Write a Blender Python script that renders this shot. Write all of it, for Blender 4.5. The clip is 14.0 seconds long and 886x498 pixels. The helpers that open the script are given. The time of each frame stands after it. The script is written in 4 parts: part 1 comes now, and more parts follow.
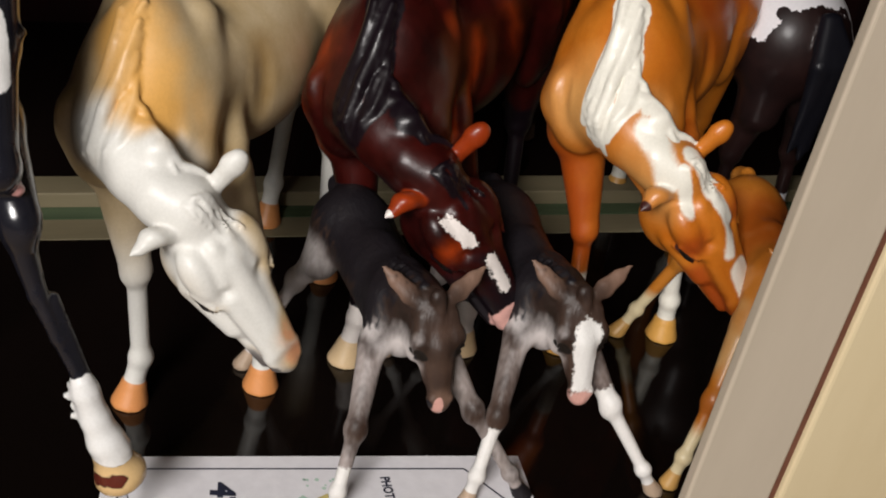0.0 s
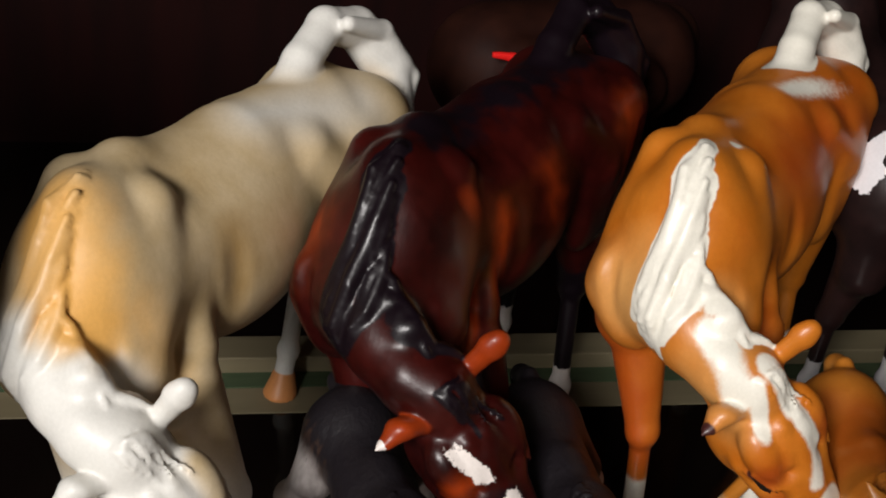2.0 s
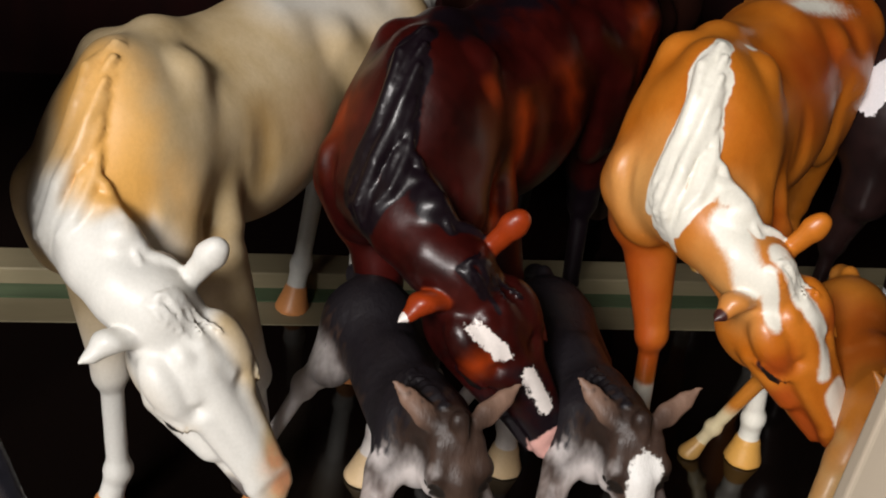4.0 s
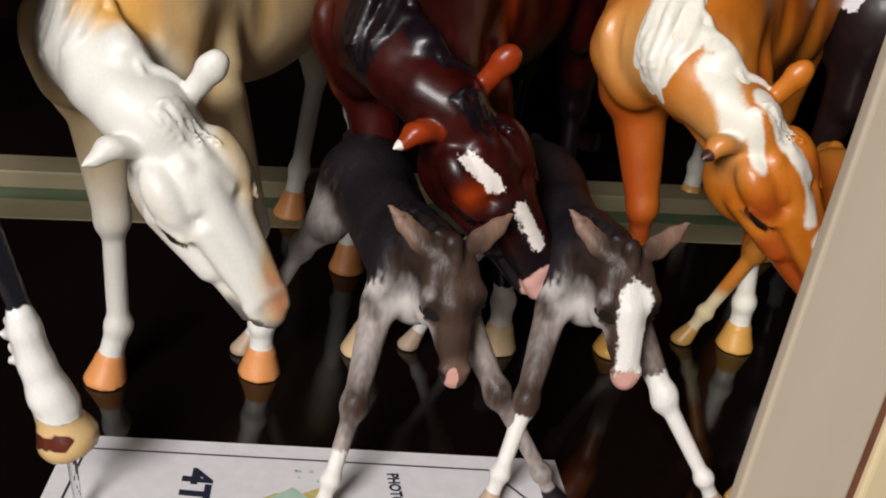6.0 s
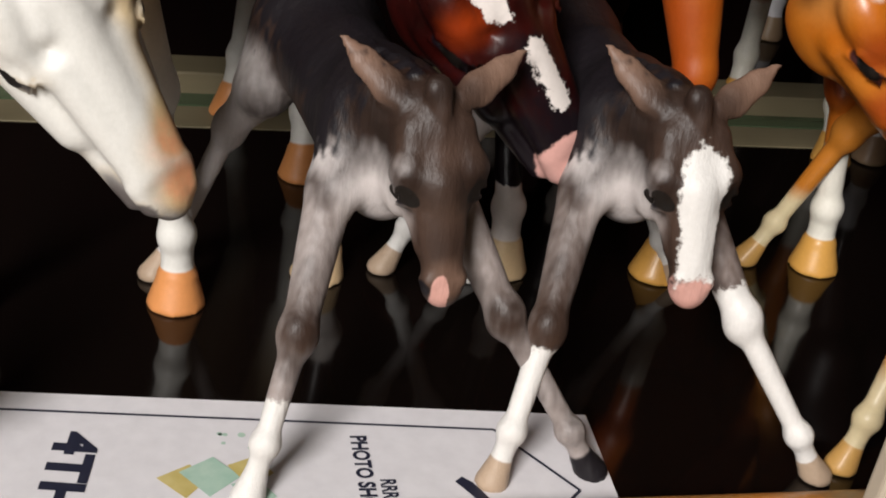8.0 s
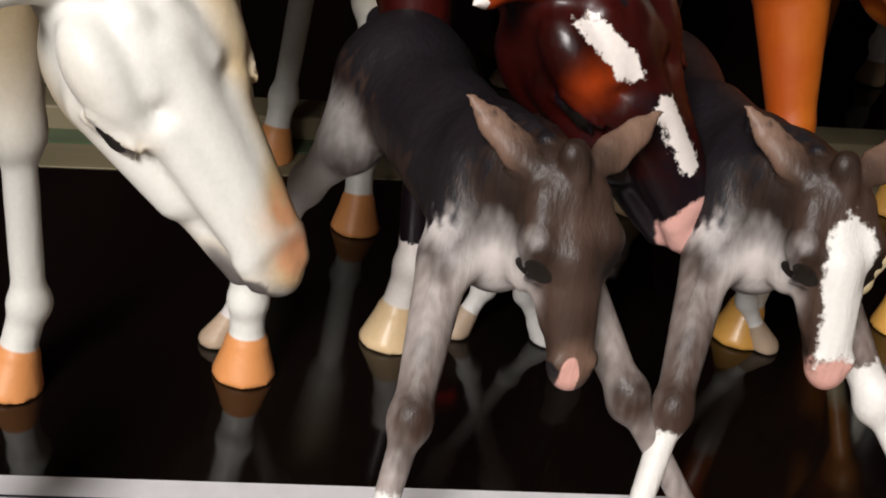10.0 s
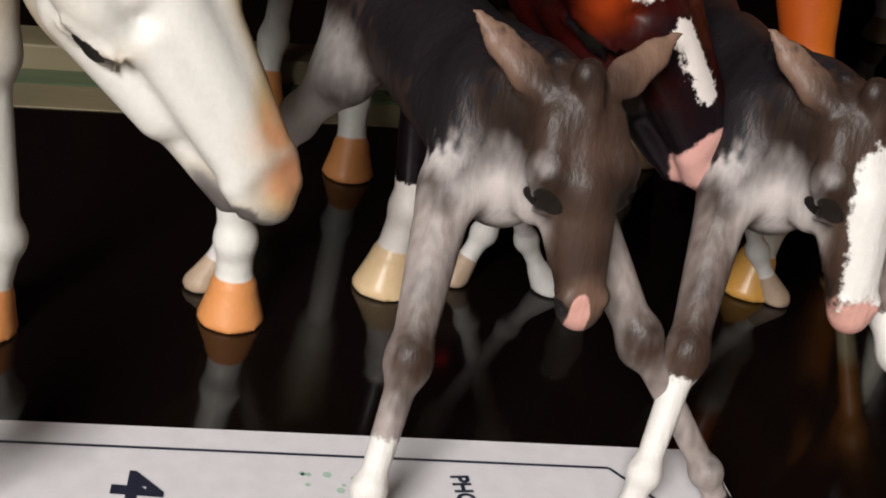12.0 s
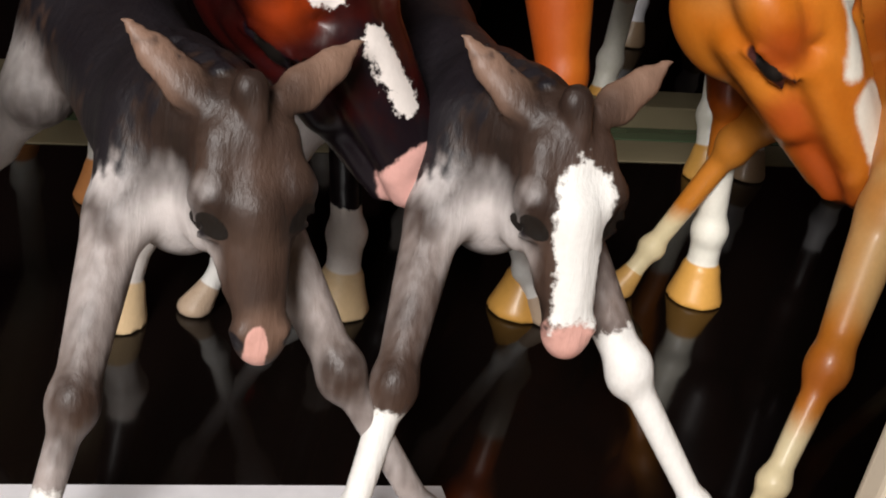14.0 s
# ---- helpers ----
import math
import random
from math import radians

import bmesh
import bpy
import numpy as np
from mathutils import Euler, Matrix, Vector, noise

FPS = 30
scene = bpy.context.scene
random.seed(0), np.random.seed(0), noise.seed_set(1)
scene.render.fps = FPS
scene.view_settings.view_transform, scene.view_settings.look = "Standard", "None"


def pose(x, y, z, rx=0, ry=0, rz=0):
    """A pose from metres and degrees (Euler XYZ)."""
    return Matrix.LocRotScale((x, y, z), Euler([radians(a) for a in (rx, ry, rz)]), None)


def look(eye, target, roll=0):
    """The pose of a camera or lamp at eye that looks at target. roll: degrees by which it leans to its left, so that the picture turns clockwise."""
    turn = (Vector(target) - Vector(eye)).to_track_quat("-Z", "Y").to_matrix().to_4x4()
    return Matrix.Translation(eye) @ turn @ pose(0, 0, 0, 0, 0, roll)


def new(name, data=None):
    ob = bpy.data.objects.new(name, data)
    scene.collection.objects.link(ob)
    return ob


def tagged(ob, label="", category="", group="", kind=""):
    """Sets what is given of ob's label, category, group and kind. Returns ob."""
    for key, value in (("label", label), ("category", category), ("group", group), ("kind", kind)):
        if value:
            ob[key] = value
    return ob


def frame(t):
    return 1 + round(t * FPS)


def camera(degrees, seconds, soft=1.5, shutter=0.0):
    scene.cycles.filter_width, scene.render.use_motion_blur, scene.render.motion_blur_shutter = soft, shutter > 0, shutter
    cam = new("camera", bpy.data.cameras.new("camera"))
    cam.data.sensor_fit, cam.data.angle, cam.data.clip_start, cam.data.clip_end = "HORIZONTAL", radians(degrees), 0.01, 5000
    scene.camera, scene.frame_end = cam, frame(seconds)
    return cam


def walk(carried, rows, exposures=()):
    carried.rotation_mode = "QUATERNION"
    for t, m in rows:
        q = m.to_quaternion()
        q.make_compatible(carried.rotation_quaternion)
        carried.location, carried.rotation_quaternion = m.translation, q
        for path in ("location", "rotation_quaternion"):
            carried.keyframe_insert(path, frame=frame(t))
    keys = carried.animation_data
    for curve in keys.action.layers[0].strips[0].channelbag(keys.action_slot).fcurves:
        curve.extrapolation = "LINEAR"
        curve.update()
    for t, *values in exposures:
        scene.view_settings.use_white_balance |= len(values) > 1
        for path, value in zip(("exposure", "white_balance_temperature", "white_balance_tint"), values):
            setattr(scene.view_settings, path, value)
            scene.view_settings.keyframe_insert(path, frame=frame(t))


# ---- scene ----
# Lengths below are written in units of the model shelf; U turns them into metres.
U = 0.667


def V(x, y, z):
    return Vector((x * U, y * U, z * U))


# ---- camera ----
cam = camera(36.0, 14.0, soft=1.9)
PATH = [
    (0, (-0.0445, -0.5489, 0.5230), (0.0967, -0.1581, 0.2448), 10.39),
    (0.5, (-0.0377, -0.5435, 0.5304), (0.0889, -0.1463, 0.2544), 10.67),
    (1, (-0.0196, -0.5442, 0.5421), (0.1029, -0.1475, 0.2635), 10.64),
    (1.5, (-0.0170, -0.5202, 0.5289), (0.1067, -0.1199, 0.2560), 9.98),
    (2, (0.0393, -0.4083, 0.5213), (0.1373, 0.0000, 0.2500), 7.55),
    (2.5, (0.0366, -0.4166, 0.5088), (0.1272, -0.0098, 0.2326), 7.68),
    (3, (0.0271, -0.4149, 0.5043), (0.1224, -0.0135, 0.2218), 8.97),
    (5.5, (0.0190, -0.5158, 0.4178), (0.1289, -0.0904, 0.1794), 8.04),
    (6, (0.0228, -0.5174, 0.3965), (0.1263, -0.0916, 0.1557), 8.60),
    (6.5, (0.0237, -0.5280, 0.3682), (0.1204, -0.0999, 0.1285), 8.35),
    (7, (0.0350, -0.5231, 0.3510), (0.1355, -0.0969, 0.1095), 8.19),
    (7.5, (0.0343, -0.5148, 0.3475), (0.1418, -0.0918, 0.1036), 8.28),
    (8, (0.0655, -0.3791, 0.2725), (0.1718, 0.0443, 0.0288), 7.90),
    (8.5, (0.0539, -0.3808, 0.2720), (0.1677, 0.0402, 0.0275), 8.89),
    (9, (0.0462, -0.3791, 0.2758), (0.1471, 0.0487, 0.0375), 8.03),
    (9.2, (0.0208, -0.3695, 0.2742), (0.1384, 0.0567, 0.0407), 8.94),
    (11.5, (0.0295, -0.3136, 0.2429), (0.1614, 0.1042, 0.0019), 9.95),
    (12, (0.0257, -0.3171, 0.2396), (0.1583, 0.1008, -0.0008), 10.38),
    (12.5, (0.0297, -0.3168, 0.2380), (0.1682, 0.0991, -0.0026), 10.81),
    (13, (0.0655, -0.3121, 0.2382), (0.2149, 0.1009, -0.0007), 10.71),
    (13.5, (0.0853, -0.3107, 0.2461), (0.2375, 0.1035, 0.0110), 10.13),
    (14, (0.0899, -0.3075, 0.2379), (0.2499, 0.1064, 0.0076), 10.54),
]
walk(cam, [(t, look(V(*eye), V(*aim), roll)) for t, eye, aim, roll in PATH], [(0, -0.15), (1.5, -0.12), (2.5, 0.0), (5.5, -0.05), (7.5, 0.0), (8.5, 0.15), (11.5, 0.08), (12.5, 0.12), (14, 0.28)])

# ---- world and light ----
world = bpy.data.worlds.new("room_air")
scene.world = world
world.use_nodes = True
world.node_tree.nodes["Background"].inputs["Color"].default_value = (0.9, 0.95, 1.0, 1)
world.node_tree.nodes["Background"].inputs["Strength"].default_value = 0.012


def area_lamp(name, eye, target, w, h, power, colour):
    data = bpy.data.lights.new(name, "AREA")
    data.shape, data.size, data.size_y, data.energy, data.color = "RECTANGLE", w, h, power, colour
    ob = new(name, data)
    ob.matrix_world = look(eye, target)
    return tagged(ob, "daylight coming in through the room window", "window light", kind="structure")


# area lamp standing in for window daylight; the room has no opening
area_lamp("window_daylight", (-1.05, -1.80, 1.50), (0.1, 0.05, 0.05), 0.8, 0.9, 114, (1.0, 0.960, 0.935))
scene.view_settings.exposure = 0.0


# ---- materials ----
def material(name):
    m = bpy.data.materials.new(name)
    m.use_nodes = True
    t = m.node_tree
    return m, t, t.nodes["Principled BSDF"]


def node(tree, kind, **values):
    n = tree.nodes.new(kind)
    for key, value in values.items():
        n.inputs[key.replace("_", " ")].default_value = value
    return n


def noise_node(tree, scale, detail=4.0, rough=0.55, stretch=None):
    n = node(tree, "ShaderNodeTexNoise", Scale=scale, Detail=detail, Roughness=rough)
    c = tree.nodes.new("ShaderNodeTexCoord")
    if stretch:
        mp = tree.nodes.new("ShaderNodeMapping")
        mp.inputs["Scale"].default_value = stretch
        tree.links.new(c.outputs["Object"], mp.inputs["Vector"])
        tree.links.new(mp.outputs["Vector"], n.inputs["Vector"])
    else:
        tree.links.new(c.outputs["Object"], n.inputs["Vector"])
    return n


def ramp(tree, source, stops):
    r = tree.nodes.new("ShaderNodeValToRGB")
    els = r.color_ramp.elements
    while len(els) < len(stops):
        els.new(0.5)
    for e, (p, c) in zip(els, stops):
        e.position = p
        e.color = (*c, 1) if len(c) == 3 else c
    tree.links.new(source, r.inputs["Fac"])
    return r


def mix(tree, fac, a, b):
    m = tree.nodes.new("ShaderNodeMix")
    m.data_type = "RGBA"
    for value, slot in ((fac, 0), (a, 6), (b, 7)):
        if isinstance(value, (tuple, float)):
            m.inputs[slot].default_value = (*value, 1) if isinstance(value, tuple) else value
        else:
            tree.links.new(value, m.inputs[slot])
    return m.outputs[2]


def bump(tree, bsdf, source, strength, distance):
    b = node(tree, "ShaderNodeBump", Strength=strength, Distance=distance)
    tree.links.new(source, b.inputs["Height"])
    tree.links.new(b.outputs["Normal"], bsdf.inputs["Normal"])


def plain(name, low, high, scale, rough, bump_strength=0.15, metal=0.0, stretch=None, coat=0.0):
    m, t, p = material(name)
    n = noise_node(t, scale, 6, 0.6, stretch)
    r = ramp(t, n.outputs["Fac"], [(0.32, low), (0.68, high)])
    t.links.new(r.outputs["Color"], p.inputs["Base Color"])
    p.inputs["Roughness"].default_value = rough
    p.inputs["Metallic"].default_value = metal
    p.inputs["Coat Weight"].default_value = coat
    if bump_strength:
        bump(t, p, n.outputs["Fac"], bump_strength, 0.0006)
    return m


def edge_mask(tree, attribute, soft, wobble, scale, stretch=None):
    """A 0..1 mask from a mesh attribute, whose edge is frayed by noise."""
    a = tree.nodes.new("ShaderNodeAttribute")
    a.attribute_name = attribute
    n = noise_node(tree, scale, 3, 0.6, stretch)
    w = node(tree, "ShaderNodeMath")
    w.operation = "MULTIPLY_ADD"
    tree.links.new(n.outputs["Fac"], w.inputs[0])
    w.inputs[1].default_value = wobble
    add = node(tree, "ShaderNodeMath")
    add.operation = "ADD"
    tree.links.new(a.outputs["Fac"], w.inputs[2])
    tree.links.new(w.outputs[0], add.inputs[0])
    add.inputs[1].default_value = -0.5 * wobble
    r = tree.nodes.new("ShaderNodeMapRange")
    r.interpolation_type = "SMOOTHSTEP"
    r.inputs["From Min"].default_value = 0.5 - soft
    r.inputs["From Max"].default_value = 0.5 + soft
    tree.links.new(add.outputs[0], r.inputs["Value"])
    return r.outputs["Result"]


def coat_paint(name, low, high, second, white, hoof, dark, pink, rough=0.38, frayed=0.5, coat=0.25, fine=0.0, shine=0.5, tan=(0.3, 0.18, 0.12)):
    """Airbrushed figurine paint: a mottled coat, and masks for a second and a third tone, white markings, hooves, mane and pink skin."""
    m, t, p = material(name)
    n = noise_node(t, 60, 5, 0.6)
    col = ramp(t, n.outputs["Fac"], [(0.3, low), (0.7, high)]).outputs["Color"]
    col = mix(t, edge_mask(t, "second", 0.45, 0.22, 160), col, second)
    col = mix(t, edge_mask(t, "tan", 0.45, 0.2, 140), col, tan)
    col = mix(t, edge_mask(t, "dark", 0.16, 0.3, 420), col, dark)
    col = mix(t, edge_mask(t, "pink", 0.06 + 0.24 * (1 - frayed), 0.45, 420), col, pink)
    col = mix(t, edge_mask(t, "white", 0.05 + 0.25 * (1 - frayed), 0.75 * frayed, 560), col, white)
    col = mix(t, edge_mask(t, "hoof", 0.12, 0.1, 300), col, hoof)
    col = mix(t, edge_mask(t, "eye", 0.05, 0.0, 100), col, (0.008, 0.006, 0.005))
    g = noise_node(t, 900, 3, 0.6)
    grain = ramp(t, g.outputs["Fac"], [(0.25, (0.93, 0.93, 0.92)), (0.75, (1.04, 1.04, 1.04))])
    mul = t.nodes.new("ShaderNodeMix")
    mul.data_type, mul.blend_type = "RGBA", "MULTIPLY"
    mul.inputs[0].default_value = 0.8
    t.links.new(col, mul.inputs[6])
    t.links.new(grain.outputs["Color"], mul.inputs[7])
    t.links.new(mul.outputs[2], p.inputs["Base Color"])
    rr = ramp(t, n.outputs["Fac"], [(0.3, (rough - 0.06,) * 3), (0.7, (rough + 0.08,) * 3)])
    t.links.new(rr.outputs["Color"], p.inputs["Roughness"])
    p.inputs["Coat Weight"].default_value = coat
    p.inputs["Coat Roughness"].default_value = 0.18
    p.inputs["Specular IOR Level"].default_value = shine
    hair = noise_node(t, 420, 4, 0.6, (1.0, 1.0, 0.35) if fine < 0.3 else (1.0, 0.8, 0.16))
    bump(t, p, hair.outputs["Fac"], 0.25 + fine, 0.0004)
    return m


# ---- sculpting: smooth blends of tapered bones, skinned on a grid ----
SOFT = 0.42  # how softly bones blend


class Clay:
    def __init__(self):
        self.bones = []

    def bone(self, a, b, ra, rb, k=0.008, tag="body", flat=None, by=1.0):
        """A tapered bone from a to b. flat: a direction in which it is by times as thick."""
        self.bones.append(("bone", np.array(a, float), np.array(b, float), ra, rb, k, tag, None if flat is None else np.array(flat, float) / np.linalg.norm(flat), by))
        return self

    def lump(self, c, r, k=0.01, tag="body", turn=None, axes=None):
        """An ellipsoid; turn: Euler degrees, or its three axes."""
        m = np.array(pose(0, 0, 0, *turn).to_3x3()) if turn else np.eye(3)
        m = m if axes is None else np.array(axes).T
        self.bones.append(("lump", np.array(c, float), np.array(r, float), m, 0, k, tag, None, 1.0))
        return self

    def carve(self, a, b, ra, rb, k=0.006):
        self.bones.append(("carve", np.array(a, float), np.array(b, float), ra, rb, k, "", None, 1.0))
        return self

    def chain(self, points, radii, k=0.008, tag="body", flat=None, by=1.0):
        for a, b, ra, rb in zip(points, points[1:], radii, radii[1:]):
            self.bone(a, b, ra, rb, k, tag, flat, by)
        return self

    @staticmethod
    def far(b, p):
        kind = b[0]
        if kind == "lump":
            q = (p - b[1]) @ b[3]
            k0 = np.sqrt(((q / b[2]) ** 2).sum(-1))
            k1 = np.sqrt(((q / b[2] ** 2) ** 2).sum(-1)) + 1e-9
            return k0 * (k0 - 1) / k1
        a, ab, w = b[1], b[2] - b[1], p - b[1]
        if b[7] is not None:
            w = w + (w @ b[7])[..., None] * b[7] * (1 / b[8] - 1)
            ab = ab + (ab @ b[7]) * b[7] * (1 / b[8] - 1)
        h = np.clip((w @ ab) / (ab @ ab + 1e-12), 0, 1)
        return np.sqrt(((w - h[..., None] * ab) ** 2).sum(-1)) - (b[3] + (b[4] - b[3]) * h)

    def reach(self, b):
        if b[0] == "lump":
            r = b[2].max()
            return b[1] - r, b[1] + r
        r = max(b[3], b[4])
        return np.minimum(b[1], b[2]) - r, np.maximum(b[1], b[2]) + r

    def skin(self, h, floor=None):
        """Vertices and quads of the blended surface on a grid of step h."""
        ends = [self.reach(b) for b in self.bones if b[0] != "carve"]
        lo = np.min([e[0] for e in ends], 0) - 3 * h
        hi = np.max([e[1] for e in ends], 0) + 3 * h
        size = np.ceil((hi - lo) / h).astype(int) + 1
        d = np.full(size, 1.0, np.float32)
        axes = [lo[i] + h * np.arange(size[i]) for i in range(3)]
        for b in self.bones:
            e0, e1 = self.reach(b)
            i0 = np.maximum(((e0 - b[5] - 3 * h - lo) / h).astype(int), 0)
            i1 = np.minimum(((e1 + b[5] + 3 * h - lo) / h).astype(int) + 2, size)
            sl = tuple(slice(a, c) for a, c in zip(i0, i1))
            p = np.stack(np.meshgrid(*(axes[i][sl[i]] for i in range(3)), indexing="ij"), -1)
            x, y, k = d[sl], self.far(b, p), b[5] * SOFT
            if b[0] == "carve":
                g = np.clip(0.5 - 0.5 * (x + y) / k, 0, 1)
                d[sl] = x + (-y - x) * g + k * g * (1 - g)
            else:
                g = np.clip(0.5 + 0.5 * (y - x) / k, 0, 1)
                d[sl] = y + (x - y) * g - k * g * (1 - g)
        if floor is not None:
            d = np.maximum(d, floor - axes[2][None, None, :])
        inside = d < 0
        corners = [(i, j, k) for i in (0, 1) for j in (0, 1) for k in (0, 1)]
        n = size - 1
        cut = lambda a, c: a[c[0] : c[0] + n[0], c[1] : c[1] + n[1], c[2] : c[2] + n[2]]
        count = sum(cut(inside, c).astype(np.int8) for c in corners)
        cells = np.argwhere((count > 0) & (count < 8))
        total, hits = np.zeros((len(cells), 3)), np.zeros(len(cells))
        for c0 in corners:
            for axis in range(3):
                if c0[axis]:
                    continue
                c1 = list(c0)
                c1[axis] = 1
                v0 = d[tuple((cells + c0).T)]
                v1 = d[tuple((cells + c1).T)]
                on = (v0 < 0) != (v1 < 0)
                f = np.where(on, v0 / np.where(on, v0 - v1, 1), 0)
                q = np.array(c0, float) + f[:, None] * (np.array(c1) - c0)
                total += np.where(on[:, None], q, 0)
                hits += on
        verts = lo + h * (cells + total / hits[:, None])
        index = np.full(n, -1, np.int64)
        index[tuple(cells.T)] = np.arange(len(cells))
        quads = []
        for axis in range(3):
            u, w = [(1, 2), (2, 0), (0, 1)][axis]
            s0 = inside.take(range(size[axis] - 1), axis)
            s1 = inside.take(range(1, size[axis]), axis)
            e = np.argwhere(s0 != s1)
            e = e[(e[:, u] > 0) & (e[:, w] > 0) & (e[:, u] < n[u]) & (e[:, w] < n[w])]
            flip = s0[tuple(e.T)]
            du, dw = np.eye(3, dtype=int)[u], np.eye(3, dtype=int)[w]
            q = np.stack([index[tuple((e - du - dw).T)], index[tuple((e - dw).T)], index[tuple(e.T)], index[tuple((e - du).T)]], 1)
            quads.append(np.where(flip[:, None], q, q[:, ::-1]))
        return verts, np.concatenate(quads)

    def field(self, p, tags, width):
        """Near 1 on bones of these tags, 0 on the others, 0.5 where they meet."""
        mine, rest = np.full(len(p), 1.0), np.full(len(p), 1.0)
        for b in self.bones:
            if b[0] == "carve":
                continue
            d = self.far(b, p)
            if b[6] in tags:
                mine = np.minimum(mine, d)
            else:
                rest = np.minimum(rest, d)
        return np.clip(0.5 + (rest - mine) / width, 0, 1)


def ball(p, c, r, width):
    return np.clip(0.5 + (r - np.sqrt(((p - np.array(c)) ** 2).sum(-1))) / width, 0, 1)


def along(p, a, b, r, width):
    a, b = np.array(a), np.array(b)
    h = np.clip((p - a) @ (b - a) / ((b - a) @ (b - a)), 0, 1)
    return np.clip(0.5 + (r - np.sqrt(((p - a - h[:, None] * (b - a)) ** 2).sum(-1))) / width, 0, 1)


def below(p, z, width):
    return np.clip(0.5 + (z - p[:, 2]) / width, 0, 1)


def almond(p, face, f0, u0, w0, long, tall, slant=0.0):
    """An eye-shaped mask on both sides of a head; face: its origin, scale and axes along, across and out."""
    o, k, ax, wide, up = face
    q = (p - o) / k
    f, w, u = (q @ ax - f0) / long, np.abs(q @ wide), (q @ up - u0 - slant * (q @ ax - f0)) / (tall * np.clip(1.15 - ((q @ ax - f0) / long) ** 2, 0.2, 1.15))
    return np.clip(0.5 + (1 - np.sqrt(f * f + u * u)) * 1.6, 0, 1) * (w > w0) * (np.abs(f) < 1.6)


def eyes_ahead(p, face, f0, w0, long, broad):
    """Eye-shaped masks on the front of a head, to both sides of its middle."""
    o, k, ax, wide, up = face
    q = (p - o) / k
    f, w = (q @ ax - f0) / long, (np.abs(q @ wide) - w0) / broad
    f = f + 0.75 * w
    return np.clip(0.5 + (1 - np.sqrt(f * f + w * w)) * 2.4, 0, 1) * (q @ up > -0.004)


def figurine(name, verts, quads, mat, masks, label, group=""):
    """One mesh object from a skin in shelf units, with its paint masks."""
    me = bpy.data.meshes.new(name)
    me.vertices.add(len(verts))
    me.vertices.foreach_set("co", (verts * U).ravel())
    me.loops.add(4 * len(quads))
    me.loops.foreach_set("vertex_index", quads.ravel())
    me.polygons.add(len(quads))
    me.polygons.foreach_set("loop_start", np.arange(len(quads)) * 4)
    me.polygons.foreach_set("use_smooth", np.ones(len(quads), bool))
    me.update(calc_edges=True)
    for key in ("second", "tan", "dark", "pink", "white", "hoof", "eye"):
        a = me.attributes.new(key, "FLOAT", "POINT")
        a.data.foreach_set("value", masks.get(key, np.zeros(len(verts))).astype(np.float32))
    me.materials.append(mat)
    return tagged(new(name, me), label, "horse figurine", group)


def part(name, bm, mat, parent=None, label=""):
    me = bpy.data.meshes.new(name)
    bm.to_mesh(me)
    bm.free()
    me.materials.append(mat)
    ob = new(name, me)
    ob.parent = parent
    return tagged(ob, label)


def block(lo, hi, bevel=0.0, segments=2):
    bm = bmesh.new()
    bmesh.ops.create_cube(bm, size=1)
    lo, hi = V(*lo), V(*hi)
    for v in bm.verts:
        v.co = Vector((lo[i] + (v.co[i] + 0.5) * (hi[i] - lo[i]) for i in range(3)))
    if bevel:
        bmesh.ops.bevel(bm, geom=bm.edges[:], offset=bevel * U, segments=segments, affect="EDGES", profile=0.5)
    return bm


glossy_black, _t, _p = material("black_glass_shelf")
_p.inputs["Base Color"].default_value = (0.004, 0.0025, 0.002, 1)
_p.inputs["IOR"].default_value = 1.5
_n = noise_node(_t, 40, 5, 0.6)
_r = ramp(_t, _n.outputs["Fac"], [(0.3, (0.05,) * 3), (0.75, (0.11,) * 3)])
_t.links.new(_r.outputs["Color"], _p.inputs["Roughness"])

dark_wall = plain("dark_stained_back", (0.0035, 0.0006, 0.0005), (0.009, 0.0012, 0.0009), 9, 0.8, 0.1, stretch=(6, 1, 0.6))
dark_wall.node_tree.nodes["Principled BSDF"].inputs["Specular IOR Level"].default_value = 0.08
beige_paint = plain("beige_painted_wood", (0.40, 0.335, 0.255), (0.47, 0.40, 0.31), 22, 0.5, 0.12, stretch=(1, 1, 0.2))
cream_trim = plain("cream_door_paint", (0.55, 0.44, 0.26), (0.62, 0.51, 0.32), 24, 0.5, 0.12, stretch=(1, 1, 0.2))
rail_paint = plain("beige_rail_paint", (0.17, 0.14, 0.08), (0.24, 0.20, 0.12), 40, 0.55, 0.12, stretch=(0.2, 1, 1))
# paint of the unseen room, kept dim to limit fill light
room_paint = plain("dim_wall_paint", (0.15, 0.135, 0.11), (0.19, 0.17, 0.14), 4, 0.8, 0.05)
paper = plain("white_card_paper", (0.66, 0.64, 0.66), (0.72, 0.7, 0.72), 200, 0.65, 0.1)
ink = plain("dark_ink", (0.012, 0.014, 0.03), (0.018, 0.02, 0.04), 300, 0.5, 0.0)
glass_edge, _t, _p = material("green_glass_edge")
_p.inputs["Base Color"].default_value = (0.05, 0.085, 0.045, 1)
_p.inputs["Roughness"].default_value = 0.15
_n = noise_node(_t, 60, 4, 0.6, (0.15, 1, 1))
_t.links.new(ramp(_t, _n.outputs["Fac"], [(0.3, (0.035, 0.06, 0.03)), (0.7, (0.09, 0.13, 0.07))]).outputs["Color"], _p.inputs["Base Color"])

